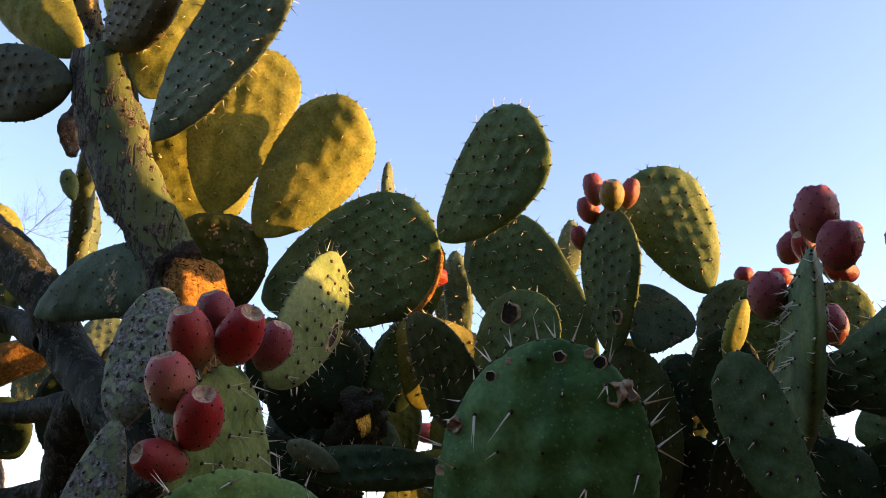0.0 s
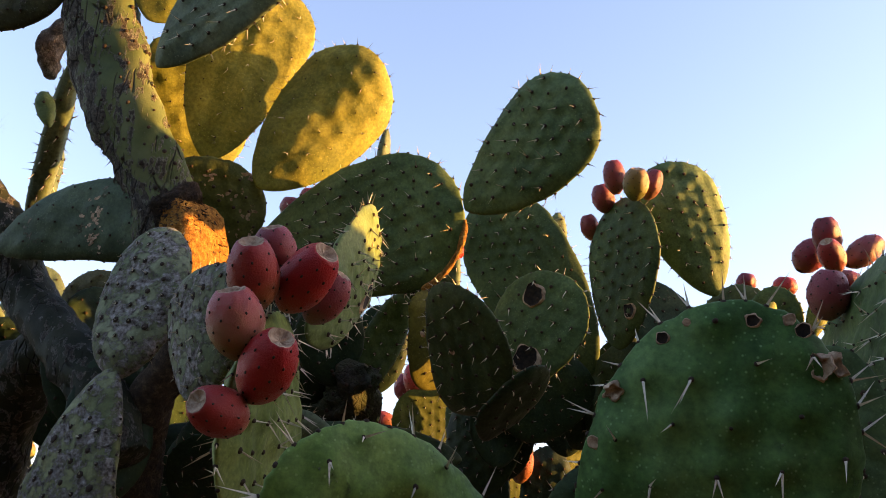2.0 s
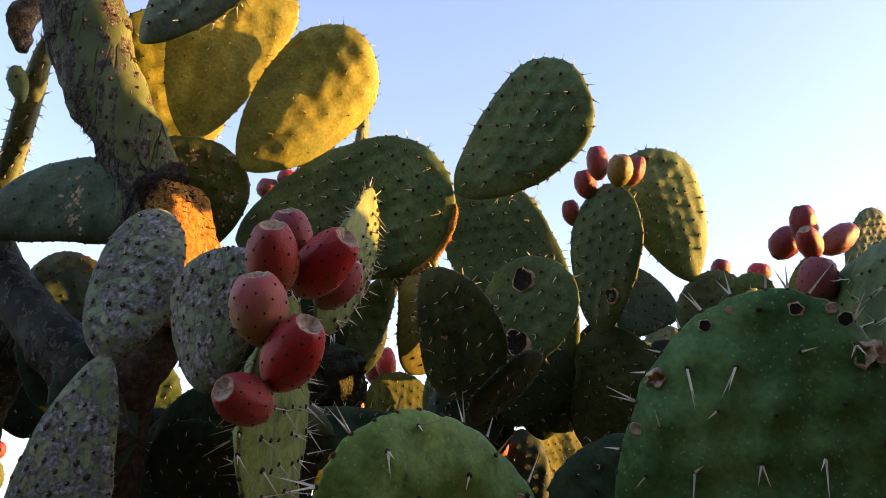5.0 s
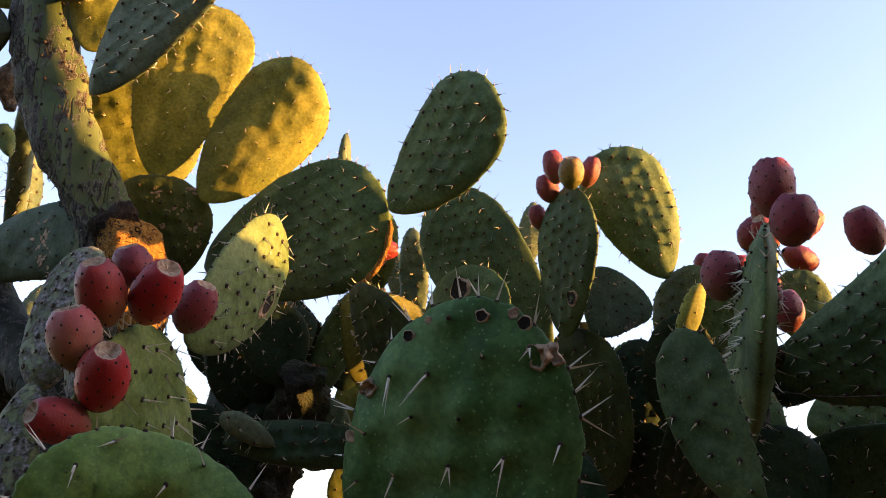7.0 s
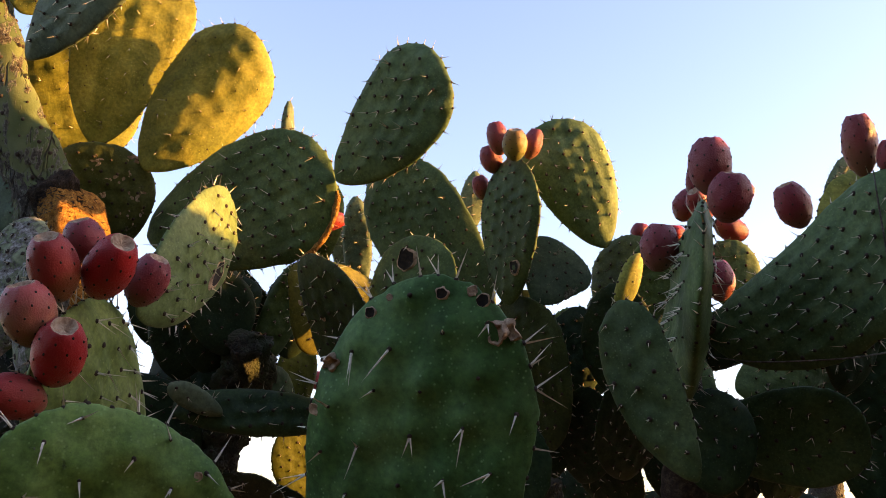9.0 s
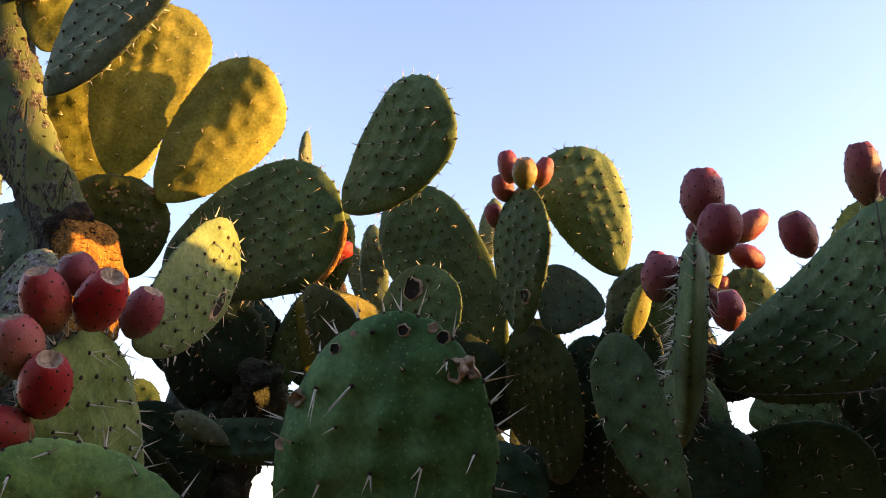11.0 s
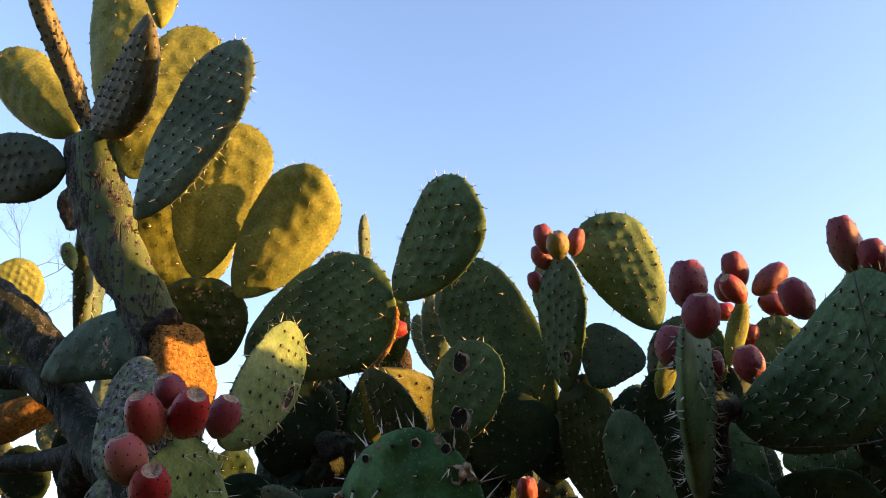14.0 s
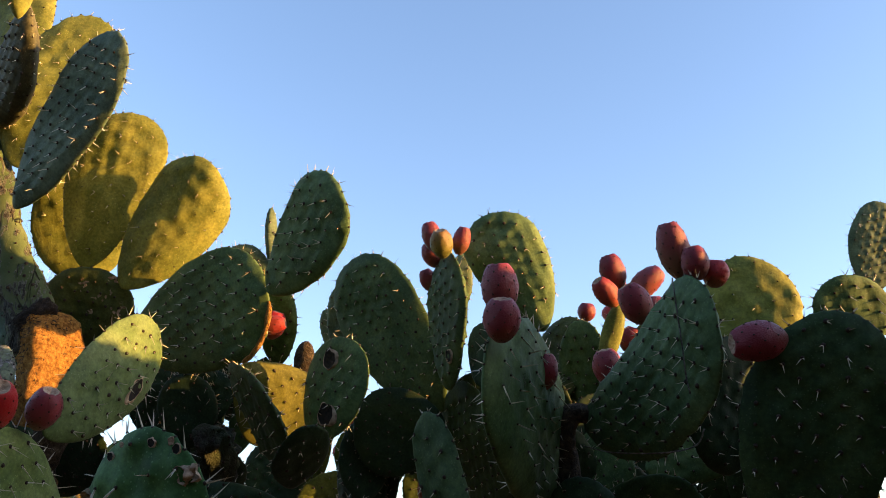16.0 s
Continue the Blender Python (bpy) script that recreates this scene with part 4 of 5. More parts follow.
bh = pad(mid_cactus, (0.451, 1.836, 1.410), (0.382, 1.697, 1.717), (-0.793, -0.468, -0.390), 0.246, 0.56, mat='umber', spine=0.01, bump=0.0048, e=0.65, skew=-0.013)
hp = pad(mid_cactus, (0.077, 1.543, 1.566), (0.178, 1.441, 1.744), (-0.595, -0.795, -0.116), 0.172, 0.63, mat='green', spine=0.016, thick=0.018, e=0.64, skew=-0.001)
pit(hp, -0.033, 0.168, 0.0205, seed=1)
pit(hp, 0.021, 0.073, 0.0250, seed=2)
hq = pad(mid_cactus, (-0.045, 1.593, 1.562), (-0.006, 1.543, 1.729), (0.520, -0.850, -0.050), 0.218, 0.75, mat='ochre', spine=0.01, thick=0.022, e=0.64, skew=0.028)
lh = pad(mid_cactus, (0.002, 1.555, 1.521), (-0.020, 1.346, 1.672), (-0.733, -0.347, -0.585), 0.192, 0.63, mat='umber', spine=0.014, thick=0.022, e=0.64, skew=0.021)
pit(lh, 0.0, 0.139, 0.0060, deep=False, seed=1)
pit(lh, -0.080, 0.120, 0.0054, deep=False, seed=2)
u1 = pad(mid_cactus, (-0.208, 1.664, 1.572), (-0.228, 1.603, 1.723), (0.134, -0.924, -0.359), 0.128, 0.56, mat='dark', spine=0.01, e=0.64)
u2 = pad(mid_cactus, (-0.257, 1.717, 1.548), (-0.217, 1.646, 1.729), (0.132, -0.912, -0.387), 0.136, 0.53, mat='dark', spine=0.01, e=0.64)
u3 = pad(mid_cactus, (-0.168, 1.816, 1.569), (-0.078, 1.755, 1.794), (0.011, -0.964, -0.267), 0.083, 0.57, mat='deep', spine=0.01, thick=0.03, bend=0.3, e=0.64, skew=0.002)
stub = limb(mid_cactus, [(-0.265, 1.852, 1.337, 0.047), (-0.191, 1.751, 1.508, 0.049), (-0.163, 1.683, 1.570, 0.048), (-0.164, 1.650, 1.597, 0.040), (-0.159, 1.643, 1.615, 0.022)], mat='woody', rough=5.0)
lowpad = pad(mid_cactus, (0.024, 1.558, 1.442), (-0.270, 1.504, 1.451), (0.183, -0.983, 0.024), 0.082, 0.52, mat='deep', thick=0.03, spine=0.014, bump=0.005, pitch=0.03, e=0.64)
lobe = pad(mid_cactus, (-0.181, 1.501, 1.438), (-0.269, 1.466, 1.482), (0.154, -0.900, -0.408), 0.043, 0.60, mat='cool', thick=0.018, spine=0.015, e=0.64)
g1 = pad(mid_cactus, (-0.136, 2.491, 1.545), (-0.110, 2.478, 1.792), (0.502, -0.860, -0.095), 0.131, 0.60, mat='amber', spine=0.006, e=0.64)
g2 = pad(mid_cactus, (-0.056, 2.390, 1.360), (0.015, 2.404, 1.606), (0.502, -0.860, -0.095), 0.253, 0.48, mat='amber', spine=0.006, e=0.64)
g3 = pad(mid_cactus, (-0.032, 2.409, 1.326), (-0.110, 2.340, 1.534), (0.502, -0.860, -0.095), 0.207, 0.57, mat='amber', spine=0.006, e=0.64)
g4 = pad(mid_cactus, (0.667, 2.639, 1.459), (0.470, 2.501, 1.670), (0.502, -0.860, -0.095), 0.236, 0.60, mat='amber', spine=0.008, e=0.64, skew=0.003)
g5 = pad(mid_cactus, (0.053, 2.499, 1.534), (0.081, 2.489, 1.768), (0.502, -0.860, -0.095), 0.251, 0.58, mat='amber', spine=0.006, e=0.64, skew=0.003)
lo = pad(mid_cactus, (0.338, 1.802, 1.649), (0.125, 1.809, 1.594), (0.038, -0.963, -0.268), 0.205, 0.60, mat='dark', spine=0.006, bump=0.001, e=0.63, skew=0.009)
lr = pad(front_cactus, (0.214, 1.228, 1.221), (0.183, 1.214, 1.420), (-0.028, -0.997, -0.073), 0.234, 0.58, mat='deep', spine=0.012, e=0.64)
ls = pad(mid_cactus, (0.356, 1.631, 1.319), (0.274, 1.585, 1.436), (0.027, -0.937, -0.349), 0.187, 0.67, mat='dark', spine=0.01, e=0.64, skew=-0.008)
bm = pad(mid_cactus, (-0.060, 1.754, 1.772), (-0.023, 1.603, 1.922), (-0.102, -0.714, -0.693), 0.087, 0.57, mat='green', spine=0.01, e=0.64)
thin = pad(mid_cactus, (-0.141, 1.938, 2.092), (-0.140, 1.876, 2.245), (0.065, -0.923, -0.379), 0.035, 0.57, mat='cool', yaw=40, thick=0.022, spine=0.014, e=0.4)
bt = pad(mid_cactus, (-0.227, 1.966, 2.009), (-0.206, 1.909, 2.153), (0.065, -0.923, -0.379), 0.140, 0.50, mat='cool', spine=0.012, e=0.64)
sm = pad(mid_cactus, (-0.056, 2.017, 1.806), (-0.044, 1.983, 1.898), (0.084, -0.932, -0.354), 0.056, 0.46, mat='dead', spine=0.004, e=0.64)
w2 = pad(mid_cactus, (0.048, 2.082, 1.813), (0.031, 1.984, 2.046), (-0.156, -0.906, -0.393), 0.075, 0.56, mat='cool', spine=0.012, e=0.64)
w3 = pad(mid_cactus, (0.038, 2.145, 1.860), (-0.017, 2.077, 2.017), (-0.153, -0.886, -0.437), 0.073, 0.53, mat='cool', spine=0.01, e=0.64)
w4 = pad(mid_cactus, (0.352, 2.261, 2.060), (0.369, 2.194, 2.226), (-0.000, -0.927, -0.375), 0.073, 0.47, mat='cool', spine=0.014, e=0.64, skew=0.002)
w5 = pad(mid_cactus, (0.550, 1.980, 1.613), (0.555, 1.928, 1.760), (-0.109, -0.940, -0.325), 0.121, 0.52, mat='green', spine=0.004, bump=0.0008, e=0.64)
w6 = pad(mid_cactus, (0.718, 2.177, 1.697), (0.706, 2.113, 1.865), (-0.228, -0.904, -0.362), 0.126, 0.50, mat='cool', spine=0.008, e=0.64)
# corky rim of mid; its orange sunlit edge is put into the fibre colour
joint = limb(mid_cactus, [(-0.005, 1.449, 1.835, 0.0030), (-0.004, 1.453, 1.819, 0.0055), (-0.006, 1.458, 1.803, 0.0055), (-0.009, 1.464, 1.787, 0.0055), (-0.015, 1.470, 1.773, 0.0055), (-0.022, 1.478, 1.760, 0.0055), (-0.031, 1.485, 1.748, 0.0055), (-0.042, 1.494, 1.738, 0.0055), (-0.054, 1.502, 1.729, 0.0055), (-0.067, 1.511, 1.723, 0.0030)], mat='fibre', rough=5.0, name='scar')
eo = pad(right_cactus, (0.488, 1.161, 1.408), (0.532, 1.180, 1.675), (0.955, -0.261, -0.139), 0.553, 0.52, mat='green', thick=0.036, spine=0.021, pitch=0.041, bump=0.0048, e=0.6, skew=0.025)
rb = pad(right_cactus, (0.609, 1.330, 1.550), (0.751, 0.952, 1.663), (-0.923, -0.375, -0.092), 0.198, 0.75, mat='leaf', spine=0.015, thick=0.026, bump=0.0048, pitch=0.029, lump=2.0, e=0.54, skew=0.045)
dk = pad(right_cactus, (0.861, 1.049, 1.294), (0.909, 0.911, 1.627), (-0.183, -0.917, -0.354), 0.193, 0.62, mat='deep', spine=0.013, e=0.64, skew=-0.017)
dl = pad(right_cactus, (0.730, 1.279, 1.311), (0.709, 1.252, 1.460), (-0.762, -0.609, -0.219), 0.271, 0.47, mat='moss', spine=0.014, e=0.64, skew=-0.039)
fa = pad(right_cactus, (0.909, 1.329, 1.655), (0.921, 1.308, 1.859), (-0.125, -0.987, -0.097), 0.177, 0.50, mat='young', pitch=0.044, spine=0.008, bump=0.0036, e=0.64, skew=0.009)
fb = pad(right_cactus, (1.223, 1.643, 1.740), (1.206, 1.574, 1.911), (0.053, -0.927, -0.371), 0.171, 0.60, mat='green', spine=0.016, e=0.64, skew=0.013)
sp = pad(right_cactus, (0.679, 1.556, 1.706), (0.720, 1.517, 1.841), (0.035, -0.956, -0.290), 0.044, 0.54, mat='young', pitch=0.044, thick=0.028, spine=0.012)
gp = pad(right_cactus, (0.584, 1.691, 1.649), (0.629, 1.709, 1.869), (-0.616, -0.764, 0.191), 0.148, 0.63, mat='old2', spine=0.008, e=0.64, skew=-0.004)
# golden light patch on gp, put in as a small yellow pad
gp_light = pad(right_cactus, (0.512, 1.480, 1.629), (0.548, 1.443, 1.735), (0.259, -0.882, -0.395), 0.045, 0.50, mat='young', pitch=0.044, spine=0.008)
bk = pad(right_cactus, (0.644, 1.700, 1.656), (0.652, 1.584, 1.822), (-0.647, -0.640, -0.414), 0.122, 0.56, mat='green', spine=0.008, e=0.64)
bk2 = pad(right_cactus, (0.802, 1.614, 1.680), (0.809, 1.602, 1.828), (-0.166, -0.984, -0.068), 0.116, 0.55, mat='green', spine=0.008, e=0.64)
bk3 = pad(right_cactus, (0.668, 1.603, 1.403), (0.674, 1.583, 1.597), (-0.179, -0.979, -0.096), 0.127, 0.49, mat='green', spine=0.012, e=0.64)
bk4 = pad(right_cactus, (0.924, 1.627, 1.349), (0.973, 1.597, 1.568), (-0.240, -0.968, -0.080), 0.180, 0.66, mat='deep', spine=0.012, e=0.64)
rbase = limb(right_cactus, [(0.620, 1.314, 1.569, 0.015), (0.588, 1.313, 1.569, 0.021), (0.573, 1.325, 1.534, 0.022), (0.575, 1.365, 1.429, 0.028), (0.580, 1.430, 1.254, 0.037)], mat='dead', rough=1.5)
fy = pad(far_cactus, (-1.553, 2.650, 2.210), (-1.552, 2.642, 2.488), (0.297, -0.954, -0.027), 0.196, 0.56, mat='young', pitch=0.030, bump=0.005, spine=0.006, e=0.64, skew=0.003)
fr_a = pad(far_cactus2, (1.824, 2.765, 2.259), (1.845, 2.642, 2.568), (0.053, -0.927, -0.371), 0.194, 0.55, mat='cool', spine=0.02, e=0.64)
fr_b = pad(far_cactus2, (1.630, 2.501, 1.589), (1.616, 2.439, 1.774), (-0.109, -0.940, -0.325), 0.140, 0.54, mat='cool', spine=0.02, e=0.64)
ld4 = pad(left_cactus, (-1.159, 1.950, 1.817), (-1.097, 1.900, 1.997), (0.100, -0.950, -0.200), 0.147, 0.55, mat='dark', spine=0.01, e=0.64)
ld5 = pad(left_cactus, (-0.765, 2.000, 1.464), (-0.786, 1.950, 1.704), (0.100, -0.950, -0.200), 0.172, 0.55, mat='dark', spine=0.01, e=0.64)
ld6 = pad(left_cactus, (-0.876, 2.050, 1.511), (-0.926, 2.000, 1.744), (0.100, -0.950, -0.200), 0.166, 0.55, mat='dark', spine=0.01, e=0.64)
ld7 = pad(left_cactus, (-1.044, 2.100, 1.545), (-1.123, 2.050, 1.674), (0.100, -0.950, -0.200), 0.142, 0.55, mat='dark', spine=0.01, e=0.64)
fq1 = pad(far_cactus, (-1.261, 3.300, 1.371), (-1.266, 3.250, 1.581), (0.100, -0.950, -0.200), 0.247, 0.55, mat='cool', spine=0.01, e=0.64)
fq2 = pad(far_cactus, (-1.419, 3.600, 1.544), (-1.401, 3.550, 1.782), (0.100, -0.950, -0.200), 0.174, 0.55, mat='cool', spine=0.01, e=0.64)
fq3 = pad(far_cactus, (-1.453, 3.200, 1.266), (-1.508, 3.150, 1.506), (0.100, -0.950, -0.200), 0.176, 0.55, mat='cool', spine=0.01, e=0.64)
lbr6 = limb(left_cactus, [(-1.149, 2.250, 1.255, 0.045), (-1.169, 2.250, 1.406, 0.042), (-1.187, 2.250, 1.521, 0.036), (-1.224, 2.250, 1.639, 0.026)], mat='crust', rough=1.6)
# hidden pads added to keep sun off the left and top of g5
shade2 = pad(mid_cactus, (0.300, 2.300, 1.845), (0.302, 2.560, 1.850), (0.985, -0.02, 0.05), 0.150, 0.5, mat='dark', spine=0, e=0.5)
shade3 = pad(mid_cactus, (0.300, 2.370, 1.560), (0.302, 2.368, 1.800), (0.985, -0.05, 0.05), 0.150, 0.5, mat='dark', spine=0, e=0.5)
# filler pads that close gaps; most wear the skin with shade in its colour
fill4 = pad(left_cactus, (-0.215, 2.420, 1.500), (-0.205, 2.390, 1.705), (0.1, -0.97, -0.1), 0.190, 0.52, mat='dark', spine=0, e=0.60)
fill51 = pad(right_cactus, (0.600, 1.310, 1.300), (0.590, 1.300, 1.462), (-0.2, -0.96, -0.1), 0.130, 0.55, mat='deep', spine=0.01, e=0.60)
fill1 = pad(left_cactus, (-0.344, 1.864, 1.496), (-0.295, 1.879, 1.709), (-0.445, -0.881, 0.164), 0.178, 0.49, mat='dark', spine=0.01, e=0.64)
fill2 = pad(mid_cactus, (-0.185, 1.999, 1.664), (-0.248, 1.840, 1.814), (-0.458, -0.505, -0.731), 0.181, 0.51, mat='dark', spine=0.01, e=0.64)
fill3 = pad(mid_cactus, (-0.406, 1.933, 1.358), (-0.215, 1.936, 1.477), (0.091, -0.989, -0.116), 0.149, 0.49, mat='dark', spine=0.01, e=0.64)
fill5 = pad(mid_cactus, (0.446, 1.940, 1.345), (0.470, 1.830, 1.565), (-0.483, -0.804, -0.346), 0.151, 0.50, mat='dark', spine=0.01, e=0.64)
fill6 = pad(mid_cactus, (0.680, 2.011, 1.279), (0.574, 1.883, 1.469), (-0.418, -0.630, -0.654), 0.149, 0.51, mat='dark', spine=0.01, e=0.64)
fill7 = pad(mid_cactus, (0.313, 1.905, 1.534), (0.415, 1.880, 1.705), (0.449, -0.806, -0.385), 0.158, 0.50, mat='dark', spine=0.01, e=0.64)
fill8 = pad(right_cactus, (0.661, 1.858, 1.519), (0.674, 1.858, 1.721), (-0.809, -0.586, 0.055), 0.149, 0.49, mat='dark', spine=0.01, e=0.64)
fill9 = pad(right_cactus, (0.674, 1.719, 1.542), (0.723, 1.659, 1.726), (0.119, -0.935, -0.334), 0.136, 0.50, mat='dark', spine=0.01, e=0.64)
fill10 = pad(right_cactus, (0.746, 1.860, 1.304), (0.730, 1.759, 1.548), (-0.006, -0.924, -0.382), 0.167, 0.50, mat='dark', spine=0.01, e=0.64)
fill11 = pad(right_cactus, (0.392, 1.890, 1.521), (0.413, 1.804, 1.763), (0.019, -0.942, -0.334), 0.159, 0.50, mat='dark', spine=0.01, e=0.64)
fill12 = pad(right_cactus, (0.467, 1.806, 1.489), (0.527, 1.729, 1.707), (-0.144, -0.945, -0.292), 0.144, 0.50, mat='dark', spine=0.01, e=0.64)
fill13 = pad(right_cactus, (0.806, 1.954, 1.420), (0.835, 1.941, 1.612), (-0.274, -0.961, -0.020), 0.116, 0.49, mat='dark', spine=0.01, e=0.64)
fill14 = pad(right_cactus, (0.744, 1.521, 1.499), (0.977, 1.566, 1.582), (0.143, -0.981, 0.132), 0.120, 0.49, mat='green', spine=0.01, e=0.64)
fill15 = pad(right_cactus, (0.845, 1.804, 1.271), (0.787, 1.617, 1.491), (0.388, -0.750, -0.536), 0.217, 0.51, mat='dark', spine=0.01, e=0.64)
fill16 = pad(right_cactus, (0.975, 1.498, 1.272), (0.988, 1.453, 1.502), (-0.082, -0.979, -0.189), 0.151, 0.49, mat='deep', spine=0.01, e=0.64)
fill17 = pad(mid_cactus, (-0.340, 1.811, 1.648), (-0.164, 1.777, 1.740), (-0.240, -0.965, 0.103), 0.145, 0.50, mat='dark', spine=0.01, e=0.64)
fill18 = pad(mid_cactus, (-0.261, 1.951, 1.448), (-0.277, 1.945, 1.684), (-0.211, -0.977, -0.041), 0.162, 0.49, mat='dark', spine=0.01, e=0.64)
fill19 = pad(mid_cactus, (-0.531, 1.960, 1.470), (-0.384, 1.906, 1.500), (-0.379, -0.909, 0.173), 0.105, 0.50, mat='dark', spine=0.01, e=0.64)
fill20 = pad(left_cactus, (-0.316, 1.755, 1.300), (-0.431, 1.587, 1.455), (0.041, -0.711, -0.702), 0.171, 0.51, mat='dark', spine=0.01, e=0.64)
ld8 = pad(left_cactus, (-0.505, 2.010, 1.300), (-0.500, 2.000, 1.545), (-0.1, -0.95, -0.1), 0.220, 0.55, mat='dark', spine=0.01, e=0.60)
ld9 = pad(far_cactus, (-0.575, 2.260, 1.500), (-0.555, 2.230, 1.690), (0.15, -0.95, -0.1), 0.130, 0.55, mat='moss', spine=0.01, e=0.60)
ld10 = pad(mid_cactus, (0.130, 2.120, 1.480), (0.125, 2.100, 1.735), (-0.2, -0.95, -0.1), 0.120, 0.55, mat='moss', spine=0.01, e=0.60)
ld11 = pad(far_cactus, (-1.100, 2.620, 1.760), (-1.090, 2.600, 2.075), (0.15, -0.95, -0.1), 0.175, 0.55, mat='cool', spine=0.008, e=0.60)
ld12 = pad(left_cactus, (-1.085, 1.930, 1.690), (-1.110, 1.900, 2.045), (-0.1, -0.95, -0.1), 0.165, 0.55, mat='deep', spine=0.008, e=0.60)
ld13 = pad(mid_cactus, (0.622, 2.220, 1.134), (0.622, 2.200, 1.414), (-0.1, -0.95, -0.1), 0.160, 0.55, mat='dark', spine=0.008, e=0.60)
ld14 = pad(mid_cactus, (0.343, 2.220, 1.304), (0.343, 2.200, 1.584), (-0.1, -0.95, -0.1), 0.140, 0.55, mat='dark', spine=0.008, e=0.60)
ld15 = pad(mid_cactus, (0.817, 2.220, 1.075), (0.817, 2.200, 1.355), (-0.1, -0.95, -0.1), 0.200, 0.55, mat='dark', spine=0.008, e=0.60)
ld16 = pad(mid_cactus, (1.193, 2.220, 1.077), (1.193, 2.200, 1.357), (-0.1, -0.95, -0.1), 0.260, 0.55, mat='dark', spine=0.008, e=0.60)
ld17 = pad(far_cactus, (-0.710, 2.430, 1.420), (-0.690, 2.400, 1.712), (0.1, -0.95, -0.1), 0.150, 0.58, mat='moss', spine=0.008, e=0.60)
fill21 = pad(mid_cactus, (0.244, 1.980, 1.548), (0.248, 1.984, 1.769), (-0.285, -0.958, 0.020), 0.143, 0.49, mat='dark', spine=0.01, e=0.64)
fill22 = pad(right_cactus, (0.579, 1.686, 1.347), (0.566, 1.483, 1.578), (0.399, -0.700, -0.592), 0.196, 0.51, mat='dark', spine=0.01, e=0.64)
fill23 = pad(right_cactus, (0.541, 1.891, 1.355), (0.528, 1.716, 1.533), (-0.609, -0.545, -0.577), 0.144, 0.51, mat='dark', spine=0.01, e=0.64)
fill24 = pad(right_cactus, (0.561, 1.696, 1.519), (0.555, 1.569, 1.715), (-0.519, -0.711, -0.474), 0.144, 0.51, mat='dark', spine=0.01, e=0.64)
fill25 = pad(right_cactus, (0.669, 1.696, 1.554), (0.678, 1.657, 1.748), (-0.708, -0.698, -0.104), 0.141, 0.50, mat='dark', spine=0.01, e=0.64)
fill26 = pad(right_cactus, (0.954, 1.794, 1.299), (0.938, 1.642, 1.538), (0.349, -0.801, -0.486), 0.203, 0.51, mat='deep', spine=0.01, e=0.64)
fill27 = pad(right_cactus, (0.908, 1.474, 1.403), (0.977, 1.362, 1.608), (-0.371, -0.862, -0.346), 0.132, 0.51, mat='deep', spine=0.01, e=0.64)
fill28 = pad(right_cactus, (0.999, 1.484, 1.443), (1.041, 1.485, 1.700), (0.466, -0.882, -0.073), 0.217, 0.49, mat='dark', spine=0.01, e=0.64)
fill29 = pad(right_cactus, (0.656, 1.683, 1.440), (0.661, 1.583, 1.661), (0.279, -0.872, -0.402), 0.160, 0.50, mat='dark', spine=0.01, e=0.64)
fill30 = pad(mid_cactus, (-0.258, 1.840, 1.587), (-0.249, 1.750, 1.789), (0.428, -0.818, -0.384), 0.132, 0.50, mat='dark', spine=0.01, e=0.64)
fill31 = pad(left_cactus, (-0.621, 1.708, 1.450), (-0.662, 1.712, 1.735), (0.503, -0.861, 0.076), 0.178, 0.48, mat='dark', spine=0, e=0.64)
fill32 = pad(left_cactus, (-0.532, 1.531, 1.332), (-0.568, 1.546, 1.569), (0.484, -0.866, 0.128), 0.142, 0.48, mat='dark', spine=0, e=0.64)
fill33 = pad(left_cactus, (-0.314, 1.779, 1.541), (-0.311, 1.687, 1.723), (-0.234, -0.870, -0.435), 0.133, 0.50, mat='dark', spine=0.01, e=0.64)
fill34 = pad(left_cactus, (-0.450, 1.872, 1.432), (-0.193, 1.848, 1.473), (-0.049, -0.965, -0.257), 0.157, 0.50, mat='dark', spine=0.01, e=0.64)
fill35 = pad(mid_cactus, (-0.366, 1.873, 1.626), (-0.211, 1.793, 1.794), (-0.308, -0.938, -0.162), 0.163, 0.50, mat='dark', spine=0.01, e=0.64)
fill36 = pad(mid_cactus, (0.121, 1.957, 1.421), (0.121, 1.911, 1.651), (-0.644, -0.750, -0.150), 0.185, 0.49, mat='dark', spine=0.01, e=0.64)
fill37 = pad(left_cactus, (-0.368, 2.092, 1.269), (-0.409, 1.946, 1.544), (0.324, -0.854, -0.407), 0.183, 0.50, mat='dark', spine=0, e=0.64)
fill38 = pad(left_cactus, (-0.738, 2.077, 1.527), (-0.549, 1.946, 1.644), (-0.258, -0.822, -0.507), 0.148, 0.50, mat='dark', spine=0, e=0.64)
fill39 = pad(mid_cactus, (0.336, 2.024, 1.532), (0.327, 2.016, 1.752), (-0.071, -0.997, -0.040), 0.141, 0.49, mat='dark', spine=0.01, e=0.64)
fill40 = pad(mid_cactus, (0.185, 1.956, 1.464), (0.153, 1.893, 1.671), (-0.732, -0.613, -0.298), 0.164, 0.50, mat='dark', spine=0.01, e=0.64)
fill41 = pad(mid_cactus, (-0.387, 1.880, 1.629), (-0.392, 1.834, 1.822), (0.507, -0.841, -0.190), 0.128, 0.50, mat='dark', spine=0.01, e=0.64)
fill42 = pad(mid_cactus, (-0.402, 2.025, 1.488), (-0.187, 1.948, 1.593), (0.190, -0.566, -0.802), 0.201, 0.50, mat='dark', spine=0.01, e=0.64)
